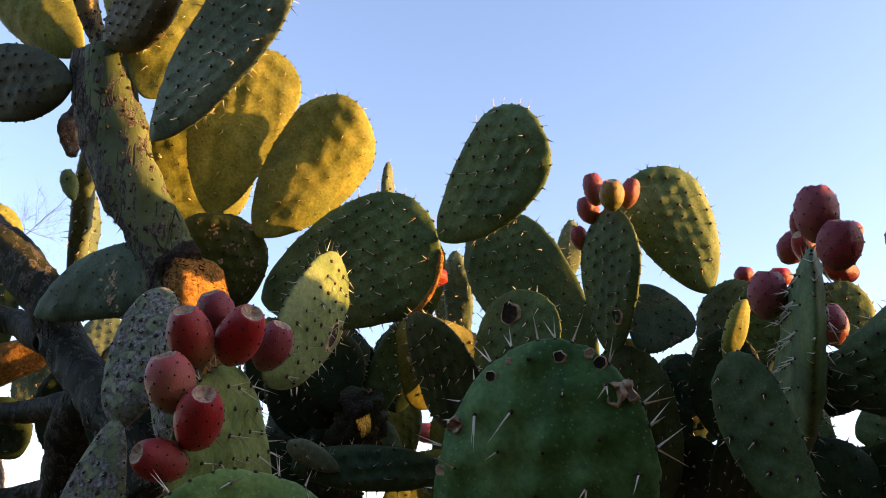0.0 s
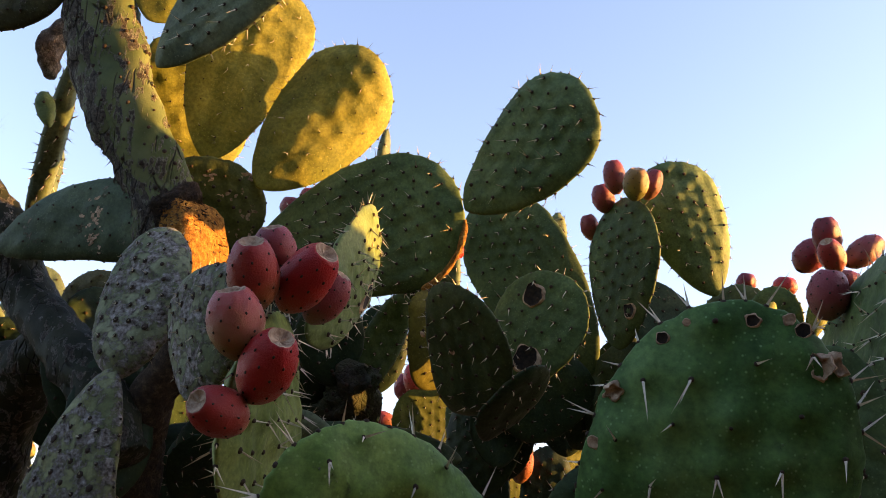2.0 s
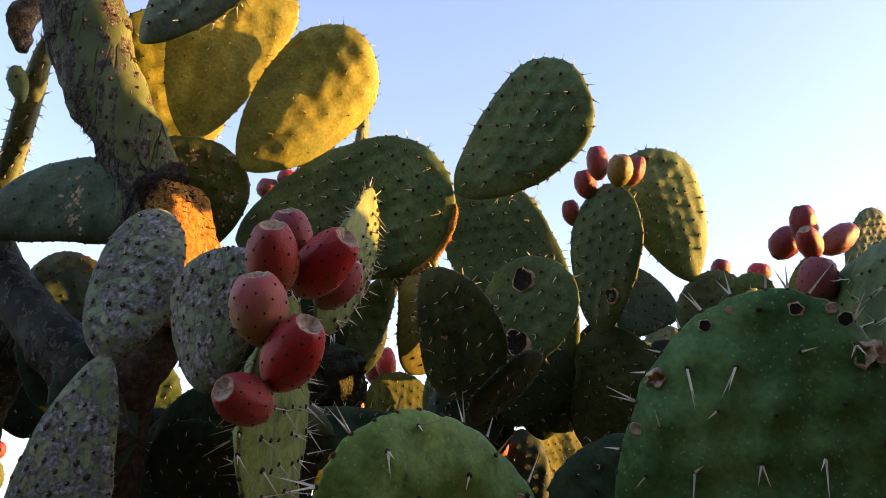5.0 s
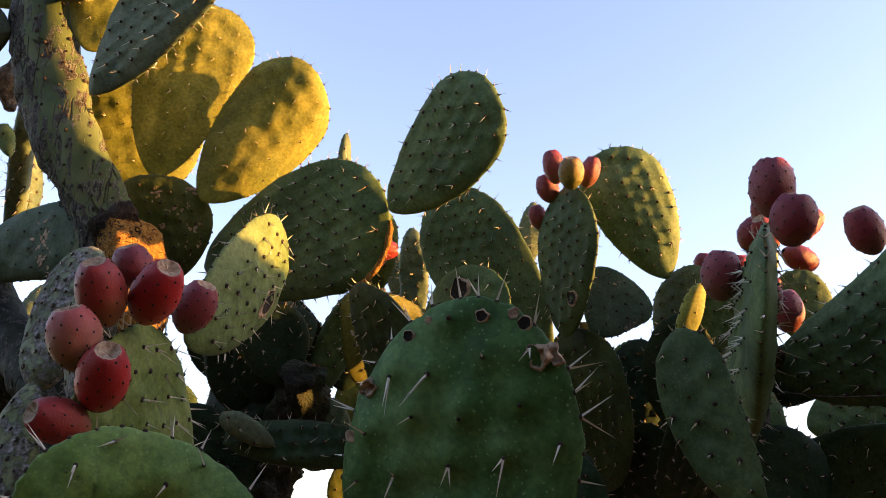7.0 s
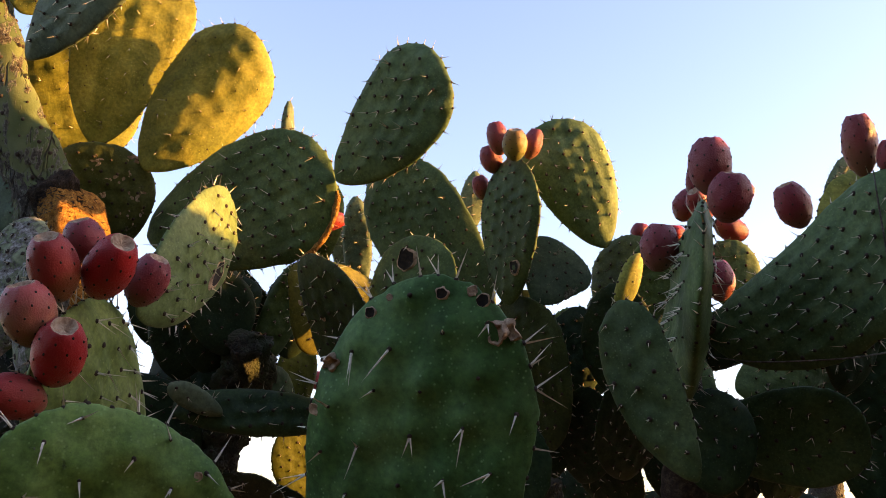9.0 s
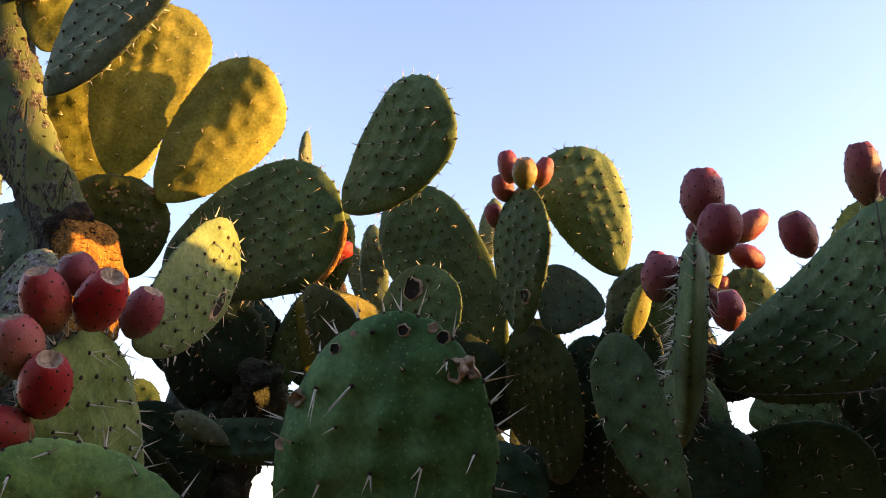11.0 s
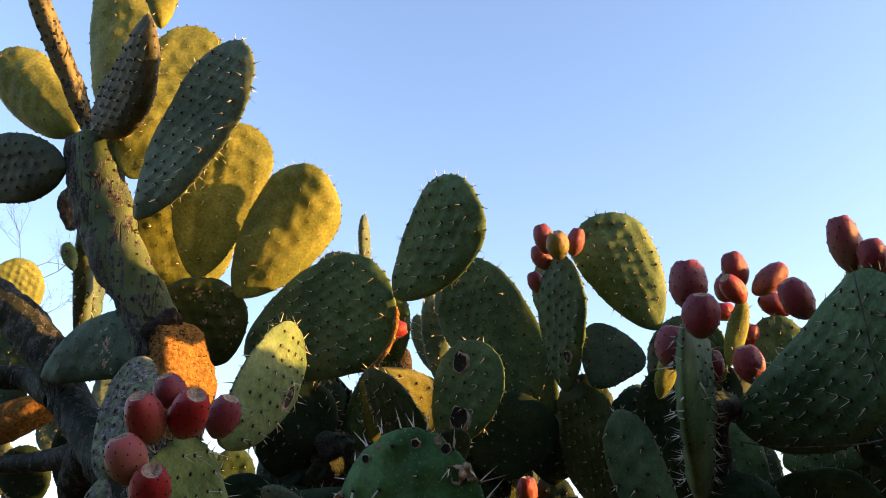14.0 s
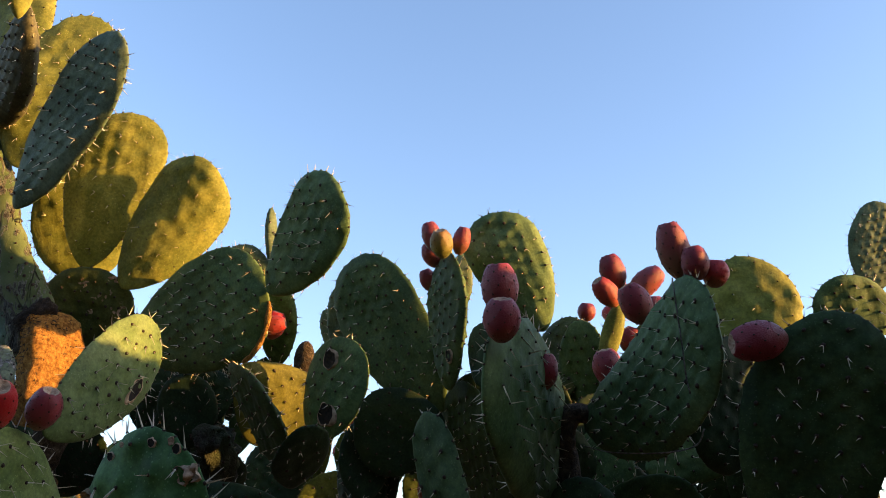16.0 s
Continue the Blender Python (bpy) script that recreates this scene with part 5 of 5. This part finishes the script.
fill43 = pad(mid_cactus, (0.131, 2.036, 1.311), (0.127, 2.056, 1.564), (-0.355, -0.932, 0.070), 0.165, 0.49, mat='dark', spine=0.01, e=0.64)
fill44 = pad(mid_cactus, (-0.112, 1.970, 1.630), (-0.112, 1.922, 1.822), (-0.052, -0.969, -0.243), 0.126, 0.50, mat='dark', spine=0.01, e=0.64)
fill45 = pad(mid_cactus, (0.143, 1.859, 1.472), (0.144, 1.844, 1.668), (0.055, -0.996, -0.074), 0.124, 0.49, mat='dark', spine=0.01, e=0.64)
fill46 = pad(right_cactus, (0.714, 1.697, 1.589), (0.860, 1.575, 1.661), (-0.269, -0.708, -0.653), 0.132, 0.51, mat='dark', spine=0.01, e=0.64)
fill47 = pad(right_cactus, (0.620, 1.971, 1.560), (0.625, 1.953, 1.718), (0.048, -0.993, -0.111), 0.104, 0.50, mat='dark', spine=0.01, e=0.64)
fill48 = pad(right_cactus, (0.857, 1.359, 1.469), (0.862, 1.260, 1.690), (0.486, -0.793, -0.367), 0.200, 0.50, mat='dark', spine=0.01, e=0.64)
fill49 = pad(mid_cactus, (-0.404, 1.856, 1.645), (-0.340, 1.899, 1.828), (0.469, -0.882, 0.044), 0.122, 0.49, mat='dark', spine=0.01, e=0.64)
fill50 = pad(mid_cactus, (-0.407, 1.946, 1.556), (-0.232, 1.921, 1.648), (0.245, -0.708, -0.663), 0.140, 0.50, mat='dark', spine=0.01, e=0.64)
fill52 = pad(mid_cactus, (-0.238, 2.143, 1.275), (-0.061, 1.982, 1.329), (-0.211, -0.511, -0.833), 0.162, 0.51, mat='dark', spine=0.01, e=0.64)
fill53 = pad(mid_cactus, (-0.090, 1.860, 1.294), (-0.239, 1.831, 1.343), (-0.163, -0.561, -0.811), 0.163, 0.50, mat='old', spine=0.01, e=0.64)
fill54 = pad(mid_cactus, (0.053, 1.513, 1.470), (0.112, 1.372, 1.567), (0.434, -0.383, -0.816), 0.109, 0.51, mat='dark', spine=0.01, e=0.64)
g6 = pad(mid_cactus, (0.270, 2.385, 1.415), (0.285, 2.367, 1.656), (0.502, -0.860, -0.095), 0.215, 0.57, mat='amber', spine=0.006, e=0.64)
limb(right_cactus, [(0.711, 0.987, 1.704, 0.0011), (0.714, 0.993, 1.652, 0.0011), (0.717, 0.998, 1.608, 0.0011), (0.719, 1.003, 1.564, 0.0011), (0.722, 1.002, 1.538, 0.0011)], mat='crust', name='twig', label='thin dry twig', knots=False)
limb(right_cactus, [(0.603, 1.301, 1.514, 0.0011), (0.634, 1.230, 1.493, 0.0011), (0.668, 1.150, 1.479, 0.0011), (0.701, 1.069, 1.469, 0.0011), (0.725, 1.011, 1.470, 0.0011), (0.732, 0.990, 1.488, 0.0011)], mat='crust', name='twig', label='thin dry twig', knots=False)
fruit(fq1, (-1.186, 3.300, 1.548), (-1.184, 3.300, 1.610), 0.052, kind='wine')
fruit(fq1, (-1.244, 3.300, 1.587), (-1.243, 3.300, 1.649), 0.050, kind='yellow')
fruit(fp, (-0.288, 0.963, 1.489), (-0.295, 0.908, 1.543), 0.055, kind='red')
fruit(fp, (-0.272, 0.992, 1.541), (-0.283, 0.964, 1.583), 0.044, kind='plum')
fruit(fp, (-0.263, 0.993, 1.504), (-0.221, 0.927, 1.546), 0.056, kind='crimson')
fruit(fp, (-0.237, 1.065, 1.512), (-0.206, 1.033, 1.563), 0.052, kind='plum')
fruit(fp, (-0.291, 0.922, 1.428), (-0.304, 0.888, 1.485), 0.051, kind='blush')
fruit(fp, (-0.278, 0.943, 1.395), (-0.252, 0.876, 1.440), 0.054, kind='crimson')
fruit(fp, (-0.282, 0.939, 1.371), (-0.320, 0.887, 1.379), 0.048, kind='red')
fruit(tf, (0.328, 1.609, 1.999), (0.312, 1.584, 2.063), 0.042, kind='plum')
fruit(tf, (0.348, 1.565, 1.967), (0.342, 1.524, 2.017), 0.052, kind='yellow')
fruit(tf, (0.379, 1.583, 1.981), (0.397, 1.560, 2.038), 0.042, kind='plum')
fruit(tf, (0.327, 1.668, 1.984), (0.306, 1.646, 2.038), 0.044, kind='plum')
fruit(tf, (0.313, 1.723, 1.943), (0.294, 1.703, 1.992), 0.040, kind='plum')
fruit(eo, (0.465, 0.955, 1.644), (0.460, 0.933, 1.712), 0.055, kind='plum')
fruit(eo, (0.462, 0.919, 1.594), (0.464, 0.890, 1.646), 0.048, kind='wine')
fruit(eo, (0.530, 1.166, 1.582), (0.536, 1.145, 1.637), 0.044, kind='wine')
fruit(gp, (0.480, 1.190, 1.618), (0.484, 1.166, 1.686), 0.060, kind='plum')
fruit(gp, (0.678, 1.785, 1.880), (0.683, 1.770, 1.922), 0.041, kind='wine')
fruit(gp, (0.732, 1.716, 1.854), (0.733, 1.702, 1.894), 0.052, kind='crimson')
fruit(rb, (0.703, 1.156, 1.686), (0.668, 1.134, 1.745), 0.054, kind='wine')
fruit(rb, (0.674, 1.393, 1.635), (0.658, 1.368, 1.700), 0.053, kind='wine')
fruit(rb, (0.737, 1.043, 1.722), (0.717, 1.012, 1.802), 0.049, kind='plum')
fruit(rb, (0.753, 1.003, 1.705), (0.743, 0.985, 1.752), 0.042, kind='wine')
fruit(rb, (0.779, 1.024, 1.700), (0.783, 1.009, 1.739), 0.038, kind='crimson')
fruit(sp, (0.719, 1.517, 1.866), (0.698, 1.490, 1.937), 0.055, kind='wine')
fruit(sp, (0.707, 1.481, 1.822), (0.665, 1.443, 1.864), 0.049, kind='orange')
fruit(sp, (0.694, 1.587, 1.861), (0.729, 1.566, 1.919), 0.057, kind='wine')
fruit(sp, (0.737, 1.499, 1.846), (0.804, 1.482, 1.897), 0.054, kind='plum')
fruit(sp, (0.782, 1.609, 1.868), (0.852, 1.619, 1.845), 0.054, kind='wine')
fruit(sp, (0.742, 1.629, 1.763), (0.761, 1.611, 1.813), 0.045, kind='wine')
fruit(dk, (0.836, 0.924, 1.595), (0.763, 0.923, 1.587), 0.056, kind='wine')
fruit(g5, (0.027, 2.487, 1.743), (0.012, 2.455, 1.830), 0.061)
fruit(g5, (-0.003, 2.557, 1.745), (-0.003, 2.527, 1.818), 0.053)
fruit(g5, (0.000, 2.700, 1.698), (-0.093, 2.716, 1.716), 0.065)
fruit(bm, (-0.053, 1.545, 1.808), (0.009, 1.545, 1.817), 0.042)
fruit(bm, (-0.046, 1.630, 1.806), (-0.027, 1.609, 1.863), 0.048)
fruit(bt, (-0.342, 1.941, 2.019), (-0.341, 1.922, 2.064), 0.055)
fruit(bt, (-0.301, 1.920, 2.045), (-0.300, 1.904, 2.083), 0.050)
fruit(ls, (0.268, 2.205, 1.490), (0.273, 2.174, 1.573), 0.056)
fruit(w5, (0.590, 1.984, 1.587), (0.575, 1.968, 1.639), 0.049, kind='plum')

# ---- unseen hedges, added behind and to the left to block skylight ----
def hedge(name, x0, x1, y, height, turn=None):
    n, m = 90, 24
    verts, faces = [], []
    for j in range(m + 1):
        q = j / m
        for i in range(n + 1):
            x = x0 + (x1 - x0) * i / n
            if q < 0.45:
                at = Vector((x, y, height * q / 0.45))
            elif q < 0.55:
                at = Vector((x, y - 0.9 * (q - 0.45) / 0.1, height))
            else:
                at = Vector((x, y - 0.9, height * (1 - q) / 0.45))
            d = 0.16 * noise.noise(at * 2.1) + 0.08 * noise.noise(at * 7)
            verts.append(at + Vector((0, d if q < 0.5 else -d, d * 0.8 if 0.4 < q < 0.6 else 0)))
    for j in range(m):
        for i in range(n):
            k = j * (n + 1) + i
            faces.append((k, k + 1, k + n + 2, k + n + 1))
    ob = new(name, mesh_of("hedge", verts, faces, [HEDGE]))
    if turn:
        ob.matrix_world = turn
    tagged(ob, "unseen dark hedge added to block skylight", "hedge", kind="structure")


hedge("wall_south", -9.0, 4.5, -2.0, 3.2)
hedge("wall_west", -4.0, 2.5, 0.0, 2.0, pose(-4.2, 0, 0, 0, 0, -90))

# ---- lower stems, down to the ground ----
limb(front_cactus, [(0.15, 0.9, -0.1, 0.07), (0.1, 0.85, 0.5, 0.06), (0.05, 0.77, 1.05, 0.05)], mat="bark")
limb(front_cactus, [(0.15, 0.9, 0.3, 0.06), (-0.05, 0.82, 0.7, 0.05), (-0.17, 0.75, 1.05, 0.04)], mat="bark")
limb(front_cactus, [(0.15, 0.9, 0.3, 0.06), (0.3, 0.95, 0.8, 0.05), (0.4, 0.98, 1.15, 0.035)], mat="bark")
limb(left_cactus, [(-0.75, 1.6, -0.1, 0.16), (-0.7, 1.55, 0.5, 0.12), (-0.55, 1.42, 1.0, 0.1), (-0.5, 1.36, 1.3, 0.07)], mat="woody")
limb(mid_cactus, [(0.35, 1.9, -0.1, 0.15), (0.3, 1.85, 0.7, 0.12), (0.15, 1.75, 1.25, 0.07)], mat="woody")
limb(mid_cactus, [(0.35, 1.9, 0.4, 0.1), (0.4, 1.8, 1.0, 0.07), (0.4, 1.72, 1.35, 0.05)], mat="woody")
limb(right_cactus, [(0.85, 1.35, -0.1, 0.14), (0.8, 1.3, 0.6, 0.11), (0.6, 1.25, 1.15, 0.06)], mat="woody")
limb(right_cactus, [(0.85, 1.35, 0.4, 0.1), (0.9, 1.2, 0.9, 0.07), (0.92, 1.08, 1.25, 0.05)], mat="woody")
limb(far_cactus, [(-1.75, 2.9, -0.1, 0.1), (-1.7, 2.85, 1.0, 0.08), (-1.62, 2.7, 2.1, 0.04)], mat="woody")
limb(far_cactus2, [(1.9, 3.2, -0.1, 0.1), (1.8, 3.1, 1.0, 0.08), (1.7, 2.85, 1.75, 0.04)], mat="woody")
limb(shade_cactus, [(1.65, 0.1, -0.1, 0.09), (1.62, 0.15, 0.6, 0.08), (1.66, 0.1, 1.2, 0.05)], mat="woody")
limb(shade_cactus, [(1.65, 0.75, -0.1, 0.12), (1.6, 0.75, 0.6, 0.1), (1.65, 0.8, 1.3, 0.06)], mat="woody")
limb(shade_cactus, [(1.7, 1.35, -0.1, 0.1), (1.65, 1.3, 0.6, 0.08), (1.68, 1.35, 1.2, 0.05)], mat="woody")
# rows of unseen pads that block the low sun
grow = random.Random(11)
for row, x in enumerate((1.42, 1.62, 1.82)):
    for k in range(12):
        for level in range(5):
            y = -0.05 + 0.135 * k + grow.uniform(-0.05, 0.05)
            z = 0.28 + 0.3 * level + grow.uniform(-0.06, 0.06) + 0.05 * row
            if y > 1.0 and level == 4:
                z -= 0.14
            lean = Vector((grow.uniform(-0.1, 0.1), grow.uniform(-0.14, 0.14), 0.3 + grow.uniform(-0.05, 0.06)))
            base = Vector((x + grow.uniform(-0.06, 0.06), y, z))
            pad(shade_cactus, base, base + lean, (-1, grow.uniform(-0.7, 0.5), grow.uniform(-0.2, 0.2)), grow.uniform(0.2, 0.27), 0.6, mat="deep", spine=0, coarse=True)
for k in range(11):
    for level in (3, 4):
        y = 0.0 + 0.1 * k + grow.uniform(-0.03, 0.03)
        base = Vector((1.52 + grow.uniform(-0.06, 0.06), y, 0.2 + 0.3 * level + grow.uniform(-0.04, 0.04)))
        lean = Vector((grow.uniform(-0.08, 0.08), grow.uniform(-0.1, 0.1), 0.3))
        pad(shade_cactus, base, base + lean, (-1, grow.uniform(-0.5, 0.4), grow.uniform(-0.2, 0.2)), grow.uniform(0.2, 0.26), 0.6, mat="deep", spine=0, coarse=True)
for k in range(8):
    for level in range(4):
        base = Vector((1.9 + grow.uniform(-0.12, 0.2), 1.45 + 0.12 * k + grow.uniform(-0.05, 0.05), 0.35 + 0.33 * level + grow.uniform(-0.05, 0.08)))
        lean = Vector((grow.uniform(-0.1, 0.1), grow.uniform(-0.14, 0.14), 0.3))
        pad(shade_cactus, base, base + lean, (-1, grow.uniform(-0.7, 0.5), grow.uniform(-0.2, 0.2)), grow.uniform(0.18, 0.25), 0.6, mat="deep", spine=0, coarse=True)

# more unseen pads, to stop sun leaking onto the front cactus
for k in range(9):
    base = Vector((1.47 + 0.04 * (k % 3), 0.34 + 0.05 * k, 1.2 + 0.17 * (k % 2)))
    pad(shade_cactus, base, base + Vector((0.02, 0.04 * (k % 3 - 1), 0.32)), (-1, 0.2 * (k % 3 - 1), 0.05), 0.22, 0.6, mat="deep", spine=0, coarse=True)

# higher unseen pads, added to shade the lower half of yp
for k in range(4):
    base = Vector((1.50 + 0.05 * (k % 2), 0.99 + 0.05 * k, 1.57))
    pad(shade_cactus, base, base + Vector((0.02, 0.02 * (k % 3 - 1), 0.32)), (-1, 0.2 * (k % 3 - 1), 0.05), 0.2, 0.6, mat="deep", spine=0, coarse=True)

# ---- bare shrub far behind ----
def shrub(x, y, height, seed):
    rng = random.Random(seed)
    ob = new("bare_shrub")
    ob.location = (x, y, 0)
    PLACES[ob.name] = Matrix.Translation((x, y, 0))
    tagged(ob, "leafless grey-brown shrub with fine twigs", "shrub")

    def shoot(at, way, length, r, depth, verts, faces):
        k = 6
        pts = [at]
        for _ in range(k):
            way = (way + Vector((rng.uniform(-1, 1), rng.uniform(-1, 1), rng.uniform(-0.6, 0.8))) * (0.2 if depth == 3 else 0.5)).normalized()
            pts.append(pts[-1] + way * length / k)
        for i in range(k):
            d = (pts[i + 1] - pts[i]).normalized()
            a = d.orthogonal().normalized()
            b = d.cross(a)
            r0, r1 = r * (1 - 0.6 * i / k), r * (1 - 0.6 * (i + 1) / k)
            o = len(verts)
            for p, q in ((pts[i], r0), (pts[i + 1], r1)):
                for j in range(4):
                    w = math.pi * j / 2
                    verts.append(p + (a * math.cos(w) + b * math.sin(w)) * q)
            for j in range(4):
                faces.append((o + j, o + (j + 1) % 4, o + 4 + (j + 1) % 4, o + 4 + j))
            if depth and i > 1:
                for _ in range(3):
                    side = (way + Vector((rng.uniform(-1, 1), rng.uniform(-1, 1), rng.uniform(-0.3, 0.8)))).normalized()
                    shoot(pts[i + 1], side, length * (rng.uniform(0.14, 0.24) if depth == 3 else rng.uniform(0.35, 0.5)), r1 * 0.5, depth - 1, verts, faces)

    base = Vector((x, y, 0))
    for i in range(5):
        verts, faces = [], []
        shoot(base, Vector((rng.uniform(-0.22, 0.12), rng.uniform(-0.3, 0.3), 1)), height * rng.uniform(0.8, 1.0), 0.02, 3, verts, faces)
        me = mesh_of("branch", verts, faces, [MATS["dead"]], smooth=False)
        me.transform(PLACES[ob.name].inverted())
        part("branch", me, ob)


shrub(-4.45, 5.3, 3.9, 4)
